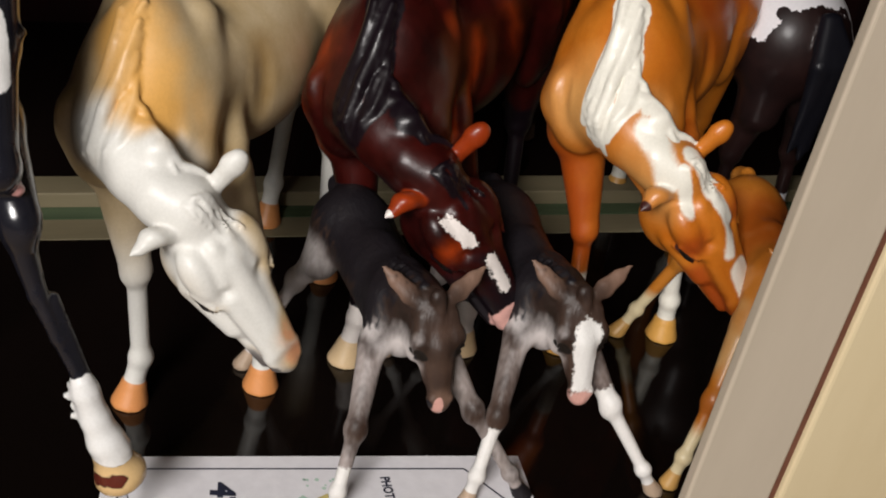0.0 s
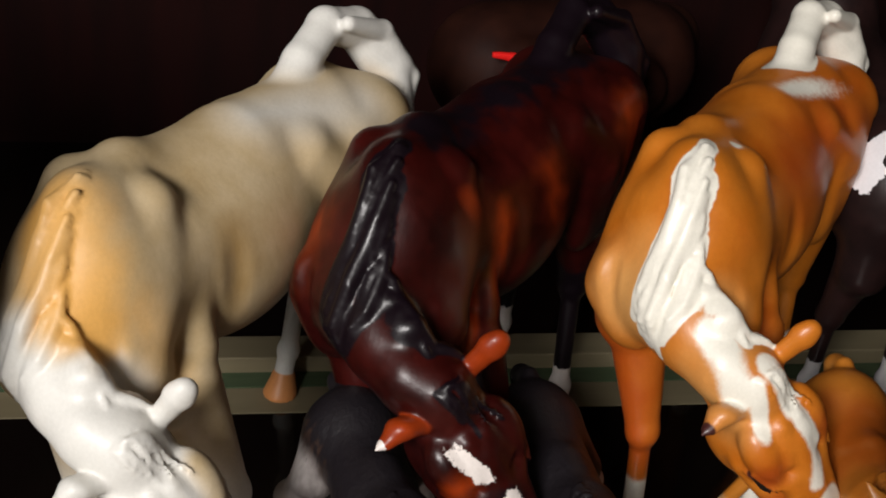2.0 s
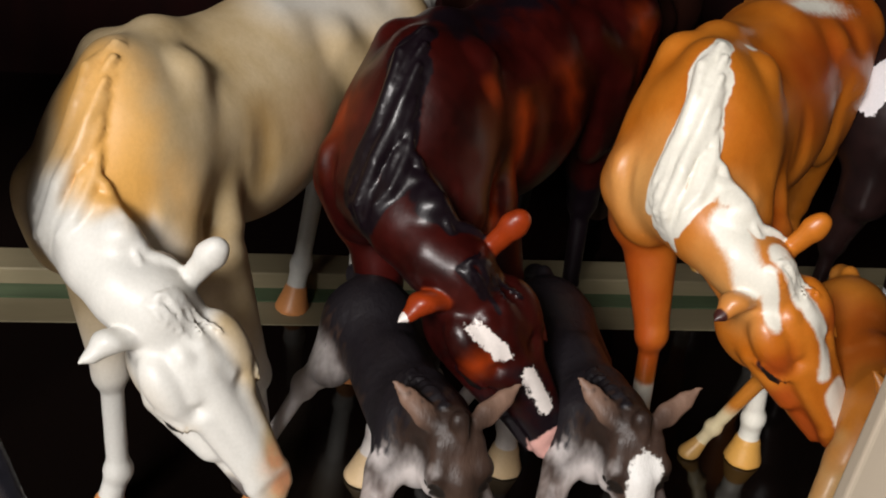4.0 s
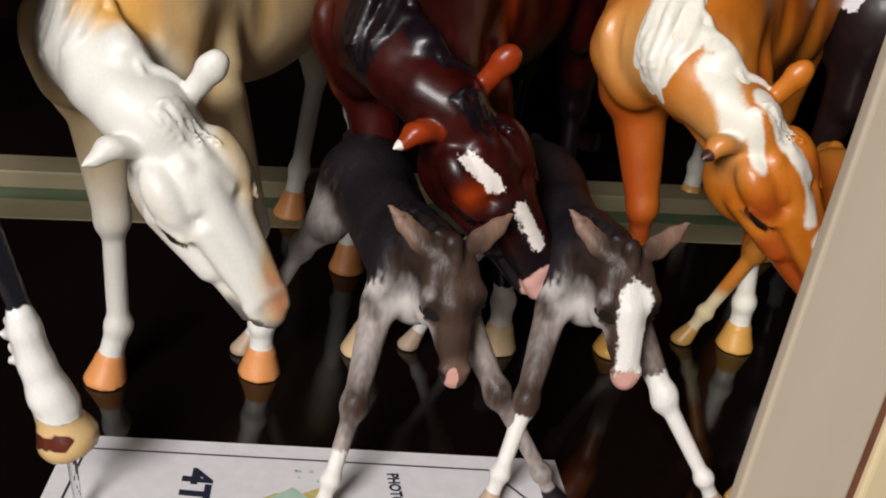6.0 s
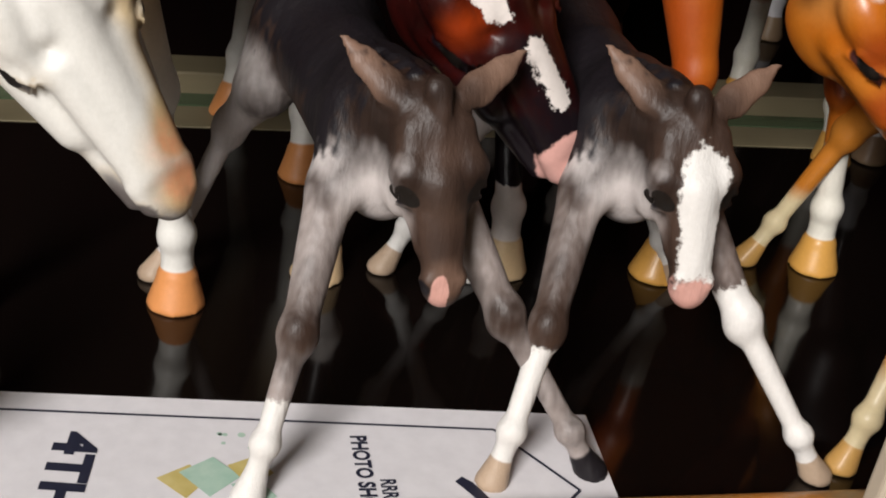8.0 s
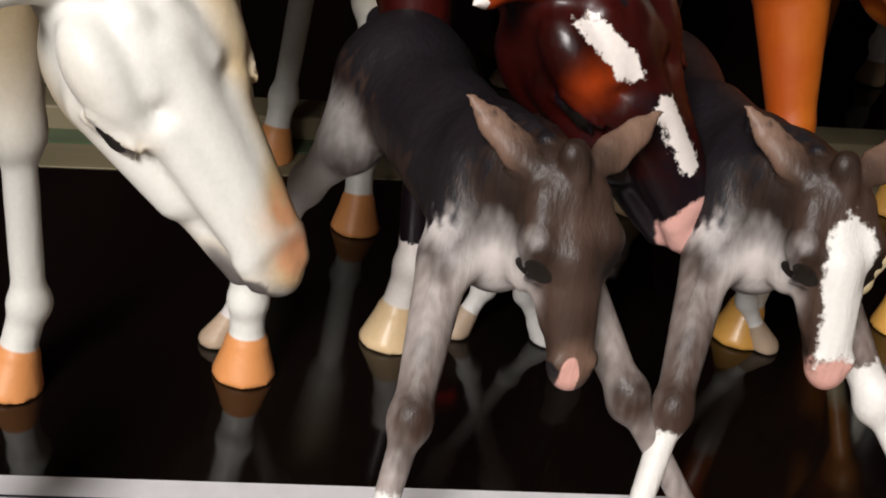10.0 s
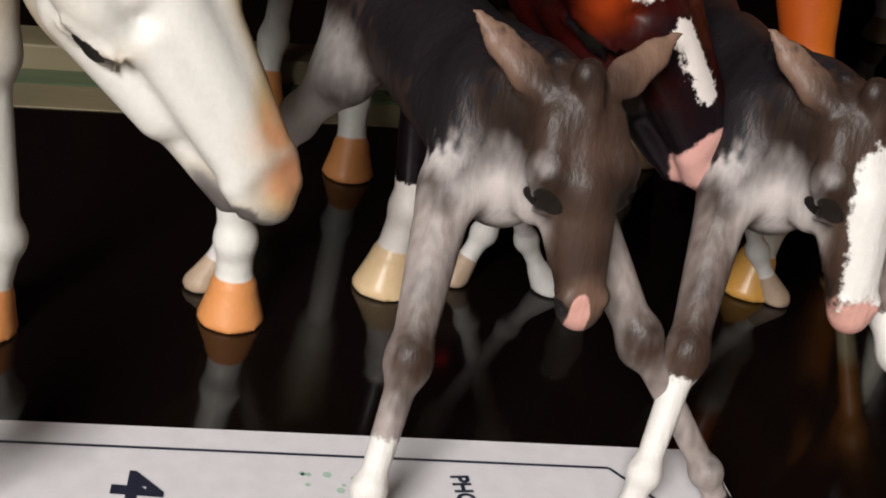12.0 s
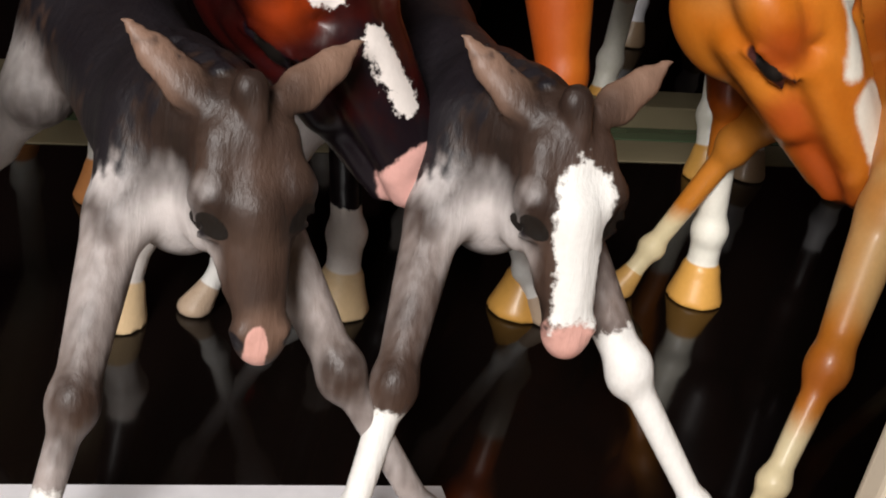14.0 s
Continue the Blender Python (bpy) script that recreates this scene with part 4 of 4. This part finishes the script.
amber_mat = coat_paint("amber_foal_paint", (0.44, 0.14, 0.012), (0.54, 0.20, 0.025), (0.34, 0.075, 0.006), (0.74, 0.62, 0.38), (0.60, 0.34, 0.10), (0.06, 0.02, 0.01), (0.62, 0.38, 0.24), 0.44, 0.2, 0.12, tan=(0.62, 0.40, 0.17))
foal(grey_mat, "grey-brown standing foal figurine with a pink snip on its nose", foal_a, 0.150, 0.010, 0)
foal(grey_mat, "dark grey standing foal figurine with a white blaze", foal_b, 0.2325, 0.0100, 5, 1.0)
foal(amber_mat, "amber chestnut standing foal figurine with pale lower legs", foal_c, 0.373, -0.001, 20, 1.05)

# ---- prize card ----
card = tagged(new("prize_card", None), "white prize card with a dark border lying on the shelf", "card")
TL, TR = Vector((-0.0005, -0.0030, 0.0)), Vector((0.2138, -0.0206, 0.0))
DX = (TR - TL).normalized()
DY = Vector((DX.y, -DX.x, 0))


def card_slab(lo, hi, z0, z1, left=0.0, right=0.0):
    """A flat slab on the card: along its long edge, and across towards the front."""
    bm = bmesh.new()
    quad = [TL + DX * a + DY * b for a, b in ((lo[0], lo[1]), (lo[0] + left, hi[1]), (hi[0] + right, hi[1]), (hi[0], lo[1]))]
    low = [bm.verts.new(V(p.x, p.y, z0)) for p in quad]
    top = [bm.verts.new(V(p.x, p.y, z1)) for p in quad]
    bm.faces.new(top)
    bm.faces.new(low[::-1])
    for i in range(4):
        bm.faces.new((low[i], low[(i + 1) % 4], top[(i + 1) % 4], top[i]))
    bmesh.ops.recalc_face_normals(bm, faces=bm.faces[:])
    return bm


def card_line(a, b, w, mat, name="border_line", z=0.0009):
    """A flat inked stroke between two points of the card."""
    bm = bmesh.new()
    a, b = Vector(a), Vector(b)
    n = Vector((b.y - a.y, a.x - b.x)).normalized() * w / 2
    pts = []
    for p in (a - n, b - n, b + n, a + n):
        q = TL + DX * p.x + DY * p.y
        pts.append(bm.verts.new(V(q.x, q.y, z)))
    f = bm.faces.new(pts)
    if f.normal.z < 0:
        f.normal_flip()
    ob = part(name, bm, mat, card)
    return ob


part("sheet", card_slab((-0.0115, -0.001), (0.2150, 0.068), 0.0, 0.0007, -0.009, 0.004), paper, card)
inset = [(-0.0030, 0.0085), (0.1815, 0.0095), (0.2055, 0.0395), (0.1850, 0.0640), (-0.0115, 0.0640)]
for a, b in zip(inset, inset[1:] + inset[:1]):
    card_line(a, b, 0.0011, ink)


def lettering(text, at, size, mat, name, bold=0.0, narrow=1.0, turn=0.0):
    """Words that read along the card's short side."""
    cu = bpy.data.curves.new(name, "FONT")
    cu.body, cu.size, cu.offset, cu.align_x, cu.align_y = text, size * U, bold * U, "LEFT", "CENTER"
    tmp = bpy.data.objects.new(name, cu)
    scene.collection.objects.link(tmp)
    dg = bpy.context.evaluated_depsgraph_get()
    me = bpy.data.meshes.new_from_object(tmp.evaluated_get(dg))
    bpy.data.objects.remove(tmp)
    me.materials.clear()
    me.materials.append(mat)
    ob = new(name, me)
    ob.parent = card
    q = TL + DX * at[0] + DY * at[1]
    ob.matrix_world = Matrix.Translation(V(q.x, q.y, 0.00095)) @ Matrix((DY.to_4d(), DX.to_4d(), (0, 0, 1, 0), (0, 0, 0, 1))).transposed() @ Matrix.Rotation(radians(turn), 4, "Z") @ Matrix.Diagonal((narrow, 1, 1, 1))
    return ob


lettering("4TH", (0.0475, 0.0195), 0.0172, ink, "place_number", 0.0007, 1.22, -4)
lettering("PHOTO SHOW", (0.1355, 0.0155), 0.0066, ink, "show_line", 0.00025, 0.92, 2)
lettering("RRR", (0.1440, 0.0370), 0.0062, ink, "club_line", 0.0002, 0.8, 2)

# printed diamonds and speckles, and a running-horse shape
gold = plain("gold_print", (0.46, 0.36, 0.10), (0.58, 0.48, 0.2), 120, 0.6, 0.0)
mint = plain("mint_print", (0.30, 0.47, 0.38), (0.45, 0.58, 0.48), 120, 0.6, 0.0)


def print_shape(points, mat, name, z=0.00085):
    bm = bmesh.new()
    vs = []
    for a, b in points:
        q = TL + DX * a + DY * b
        vs.append(bm.verts.new(V(q.x, q.y, z)))
    f = bm.faces.new(vs)
    f.normal_update()
    if f.normal.z < 0:
        f.normal_flip()
    return part(name, bm, mat, card)


print_shape([(0.0735, 0.0400), (0.0830, 0.0330), (0.0890, 0.0400), (0.0830, 0.0490)], gold, "diamond_print")
print_shape([(0.0800, 0.0370), (0.0900, 0.0290), (0.0990, 0.0380), (0.0900, 0.0480)], mint, "diamond_print", 0.00092)
print_shape([(0.0945, 0.0330), (0.1030, 0.0280), (0.1090, 0.0360), (0.1020, 0.0430)], gold, "diamond_print", 0.00099)
print_shape([(0.0960, 0.0420), (0.1040, 0.0390), (0.1100, 0.0470), (0.1020, 0.0540)], mint, "diamond_print", 0.00106)
rng = random.Random(4)
for i in range(14):
    a, b, r = 0.088 + 0.022 * rng.random(), 0.0165 + 0.010 * rng.random(), 0.0006 + 0.0008 * rng.random()
    print_shape([(a + r * math.cos(k * 1.05), b + r * math.sin(k * 1.05)) for k in range(6)], mint, "speckle_print")
print_shape([(0.1655, 0.0370), (0.1680, 0.0345), (0.1712, 0.0372), (0.1745, 0.0425), (0.1772, 0.0478), (0.1760, 0.0500), (0.1722, 0.0462), (0.1684, 0.0408)], ink, "running_horse_print")
print_shape([(0.1500, 0.0505), (0.1545, 0.0482), (0.1610, 0.0490), (0.1665, 0.0520), (0.1640, 0.0555), (0.1570, 0.0545), (0.1515, 0.0540)], ink, "running_horse_print")


# ---- black horse stepping forward on a clear rod ----
def black_horse():
    c = Clay()
    c.bone((-0.0098, -0.0530, 0.0400), (-0.0140, -0.0520, 0.0500), 0.0132, 0.0088, 0.0015, "hoof")
    down = np.array((0.386, -0.092, -0.918))
    c.carve(np.array((-0.0098, -0.0530, 0.0400)) + down * 0.1062, np.array((-0.0098, -0.0530, 0.0400)) + down * 0.1070, 0.10, 0.10, 0.0015)
    c.chain([(-0.0135, -0.052, 0.0545), (-0.0165, -0.052, 0.0600), (-0.0215, -0.051, 0.0740), (-0.0260, -0.050, 0.0900), (-0.0275, -0.050, 0.0955)], [0.0095, 0.0090, 0.0072, 0.0066, 0.0058], 0.006, "sock")
    for i in range(6):
        z = 0.078 + 0.003 * i
        c.bone((-0.0225 - 0.0008 * i, -0.050, z), (-0.0320 - 0.0008 * i + 0.0012 * (i % 3), -0.049 + 0.002 * (i % 2), z - 0.004 + 0.003 * (i % 2)), 0.0040, 0.0018, 0.003, "sock")
    c.chain([(-0.0272, -0.050, 0.095), (-0.038, -0.047, 0.120), (-0.0465, -0.045, 0.143), (-0.0545, -0.040, 0.174)], [0.0034, 0.0036, 0.0044, 0.0070], 0.005)
    c.bone((-0.024, -0.049, 0.094), (-0.040, -0.043, 0.140), 0.0024, 0.003, 0.003)
    c.lump((-0.0530, -0.041, 0.176), (0.0088, 0.0085, 0.0115), 0.008)
    c.chain([(-0.054, -0.038, 0.182), (-0.066, -0.015, 0.214), (-0.082, 0.020, 0.240)], [0.0095, 0.015, 0.022], 0.012)
    c.lump((-0.105, 0.050, 0.245), (0.040, 0.042, 0.050), 0.02)
    c.bone((-0.11, 0.060, 0.240), (-0.20, 0.170, 0.235), 0.045, 0.044, 0.02)
    c.lump((-0.215, 0.190, 0.240), (0.045, 0.048, 0.046), 0.02)
    c.chain([(-0.108, 0.040, 0.262), (-0.095, 0.020, 0.288), (-0.074, 0.000, 0.294)], [0.034, 0.026, 0.019], 0.02)
    poll, muz = np.array([-0.068, -0.006, 0.286]), np.array([-0.062, -0.044, 0.208])
    c.bone(poll, poll * 0.6 + muz * 0.4, 0.0165, 0.0145, 0.012)
    c.bone(poll * 0.6 + muz * 0.4, muz, 0.0135, 0.0092, 0.012)
    c.lump(muz, (0.0105, 0.0105, 0.0105), 0.008, "muzzle")
    c.bone(muz + np.array((0.004, 0.002, -0.008)), muz + np.array((0.008, 0.000, -0.010)), 0.005, 0.0035, 0.004, "muzzle")
    for side in (-1, 1):
        c.bone(poll + np.array((0.010 * side, 0.004, 0.010)), poll + np.array((0.015 * side, 0.002, 0.034)), 0.0055, 0.0012, 0.006)
        c.lump(poll * 0.64 + muz * 0.36 + np.array((0.0135 * side, -0.002, 0.002)), (0.0036,) * 3, 0.002, "eye")
    leg(c, ((-0.125, 0.030, 0.205), (-0.130, 0.025, 0.100), (-0.130, 0.030, 0.028)), (0.0165, 0.0085, 0.0058), (-0.132, 0.028, 0), 0.0122)
    leg(c, ((-0.205, 0.160, 0.200), (-0.190, 0.180, 0.100), (-0.195, 0.165, 0.028)), (0.0200, 0.0088, 0.0058), (-0.198, 0.160, 0), 0.0122)
    leg(c, ((-0.240, 0.195, 0.200), (-0.255, 0.225, 0.100), (-0.250, 0.210, 0.028)), (0.0200, 0.0088, 0.0058), (-0.252, 0.205, 0), 0.0122)
    c.chain([(-0.245, 0.225, 0.265), (-0.270, 0.255, 0.255), (-0.280, 0.262, 0.150)], [0.010, 0.016, 0.006], 0.012)
    mane(c, [(-0.078, 0.006, 0.314), (-0.100, 0.026, 0.308), (-0.116, 0.050, 0.285)], (0.020, -0.012, 0), 0.045, 16, 0.0036, 3)
    v, q = c.skin(0.0019, floor=0.0)
    m = {"hoof": c.field(v, ("hoof",), 0.003), "eye": c.field(v, ("eye",), 0.001)}
    m["white"] = np.maximum(c.field(v, ("sock",), 0.003), along(v, poll * 0.72 + muz * 0.28 + np.array((0.004, -0.014, 0.006)), poll * 0.46 + muz * 0.54 + np.array((0.004, -0.010, 0.002)), 0.0058, 0.004))
    m["pink"] = ball(v, muz + np.array((0.010, 0.0, -0.010)), 0.005, 0.003)
    m["dark"] = along(v, (-0.0250, -0.056, 0.0395), (-0.0090, -0.066, 0.0455), 0.0032, 0.006) + 0.35 * grain(v, 300)
    m["hoof"] = np.minimum(m["hoof"], 1 - np.clip(m["dark"] * 1.5 - 0.2, 0, 1))
    mat = coat_paint("black_coat_paint", (0.006, 0.006, 0.009), (0.012, 0.012, 0.018), (0.02, 0.02, 0.03), (0.78, 0.77, 0.75), (0.62, 0.42, 0.20), (0.10, 0.02, 0.012), (0.6, 0.3, 0.28), 0.24, 0.6, 0.5)
    return figurine("horse_figurine", v, q, mat, m, "black stepping horse figurine with a white sock")


black_horse()
clear, _t, _p = material("clear_acrylic")
_p.inputs["Base Color"].default_value = (0.95, 0.96, 0.97, 1)
_p.inputs["Transmission Weight"].default_value = 1.0
_p.inputs["Roughness"].default_value = 0.04
_p.inputs["IOR"].default_value = 1.46
bm = bmesh.new()
for z0, z1, r0, r1 in ((0.0009, 0.0022, 0.0034, 0.0030), (0.0022, 0.032, 0.0016, 0.0022)):
    bmesh.ops.create_cone(bm, cap_ends=True, segments=20, radius1=r0 * U, radius2=r1 * U, depth=(z1 - z0) * U, matrix=Matrix.Translation(V(0, 0, (z0 + z1) / 2)))
rod = part("support_rod", bm, clear)
rod.matrix_world = Matrix.Translation(V(-0.0045, -0.0540, 0)) @ Matrix.Rotation(radians(-7), 4, "Y")
tagged(rod, "clear acrylic support rod under a raised hoof", "rod")


# ---- spotted horse seen from behind ----
def spotted_horse():
    c = Clay()
    c.lump((0.444, 0.205, 0.160), (0.043, 0.046, 0.045), 0.02)
    c.bone((0.450, 0.22, 0.162), (0.460, 0.36, 0.162), 0.038, 0.040, 0.02)
    for side in (-1, 1):
        c.bone((0.450 + 0.018 * side, 0.190, 0.150), (0.450 + 0.020 * side, 0.186, 0.112), 0.023, 0.015, 0.014)
        leg(c, ((0.450 + 0.020 * side, 0.190, 0.118), (0.450 + 0.024 * side, 0.198, 0.072), (0.450 + 0.026 * side, 0.196, 0.024)), (0.015, 0.0080, 0.0054), (0.450 + 0.026 * side, 0.192, 0), 0.0115)
        leg(c, ((0.460 + 0.020 * side, 0.365, 0.130), (0.460 + 0.022 * side, 0.365, 0.075), (0.460 + 0.022 * side, 0.365, 0.024)), (0.015, 0.0080, 0.0054), (0.460 + 0.022 * side, 0.362, 0), 0.0115)
    c.chain([(0.462, 0.37, 0.19), (0.465, 0.43, 0.225), (0.466, 0.46, 0.25)], [0.034, 0.026, 0.018], 0.02)
    c.bone((0.466, 0.46, 0.25), (0.467, 0.50, 0.20), 0.017, 0.010, 0.01)
    rng = random.Random(8)
    for i in range(14):
        x = 0.450 + rng.uniform(-0.012, 0.012)
        c.chain([(0.450 + 0.25 * (x - 0.45), 0.168, 0.190), (x, 0.150, 0.165), (x + rng.uniform(-0.006, 0.006), 0.150, 0.105 + rng.uniform(-0.012, 0.012))], [0.004, 0.0058, 0.0015], 0.003, "tail")
    v, q = c.skin(0.0022, floor=0.0)
    m = {"hoof": c.field(v, ("hoof",), 0.003), "dark": c.field(v, ("tail",), 0.004)}
    w = np.minimum(1 - ball(v, (0.446, 0.158, 0.158), 0.041, 0.008), 1 - below(v, 0.168, 0.01)) * np.clip(0.5 + (0.196 - v[:, 1]) / 0.008, 0, 1)
    w = np.where(c.field(v, ("tail",), 0.004) > 0.4, 0, w)
    for i in range(16):
        u = Vector((rng.uniform(-0.9, 0.9), -0.75, rng.uniform(0.5, 1.0))).normalized()
        p = (0.444 + 0.043 * u.x, 0.205 + 0.046 * u.y, 0.160 + 0.045 * u.z)
        w = np.minimum(w, 1 - ball(v, p, 0.0025 + 0.003 * rng.random(), 0.002))
    m["white"] = np.maximum(w, below(v, 0.040, 0.006))
    mat = coat_paint("dark_spotted_paint", (0.010, 0.005, 0.005), (0.022, 0.008, 0.007), (0.03, 0.01, 0.008), (0.74, 0.72, 0.74), (0.3, 0.2, 0.12), (0.006, 0.006, 0.010), (0.5, 0.3, 0.28), 0.45, 1.0, 0.12, 0.0, 0.3)
    return figurine("horse_figurine", v, q, mat, m, "dark spotted horse figurine with a white rump blanket")


spotted_horse()


# ---- dark horse with red and white tack, in the shade at the back ----
def tacked_horse():
    c = Clay()
    c.bone((0.235, 0.345, 0.158), (0.335, 0.365, 0.155), 0.040, 0.040, 0.02)
    c.chain([(0.335, 0.36, 0.165), (0.362, 0.390, 0.160), (0.376, 0.415, 0.140)], [0.030, 0.022, 0.016], 0.02)
    c.bone((0.378, 0.418, 0.138), (0.372, 0.410, 0.092), 0.015, 0.009, 0.01)
    for x, y in ((0.240, 0.325), (0.245, 0.370), (0.325, 0.340), (0.330, 0.385)):
        leg(c, ((x, y, 0.120), (x + 0.002, y, 0.072), (x + 0.004, y, 0.024)), (0.016, 0.0080, 0.0054), (x + 0.002, y, 0), 0.0115)
    c.chain([(0.225, 0.300, 0.187), (0.237, 0.300, 0.1856), (0.2476, 0.300, 0.1812), (0.2557, 0.300, 0.1781)], [0.0024, 0.0030, 0.0026, 0.0016], 0.002, "strap")
    c.chain([(0.2632, 0.300, 0.1862), (0.2704, 0.300, 0.1890), (0.280, 0.300, 0.1838), (0.2831, 0.300, 0.1757)], [0.0024, 0.0036, 0.0036, 0.0024], 0.002, "cap")
    # added pale strand in place of the highlight on the bay mare's tail
    c.chain([(0.2967, 0.306, 0.1630), (0.2975, 0.306, 0.1750), (0.3075, 0.306, 0.1770), (0.3163, 0.306, 0.1690), (0.3255, 0.306, 0.1585)], [0.003, 0.003, 0.0032, 0.003, 0.002], 0.003, "tail_glint")
    c.bone((0.245, 0.318, 0.172), (0.325, 0.322, 0.158), 0.018, 0.018, 0.012)
    v, q = c.skin(0.0022, floor=0.0)
    m = {"hoof": c.field(v, ("hoof",), 0.003), "pink": c.field(v, ("strap", "cap"), 0.002)}
    m["white"] = np.maximum(along(v, (0.270, 0.296, 0.1835), (0.281, 0.296, 0.1760), 0.0046, 0.002), c.field(v, ("tail_glint",), 0.002) * 0.6)
    mat = coat_paint("dark_bay_paint", (0.012, 0.004, 0.003), (0.024, 0.007, 0.004), (0.03, 0.01, 0.008), (0.7, 0.7, 0.72), (0.1, 0.06, 0.04), (0.006, 0.004, 0.004), (0.62, 0.012, 0.010), 0.6, 0.5, 0.0, 0.0, 0.08)
    return figurine("horse_figurine", v, q, mat, m, "dark bay horse figurine with red and white tack and a built-on highlight strand")


tacked_horse()
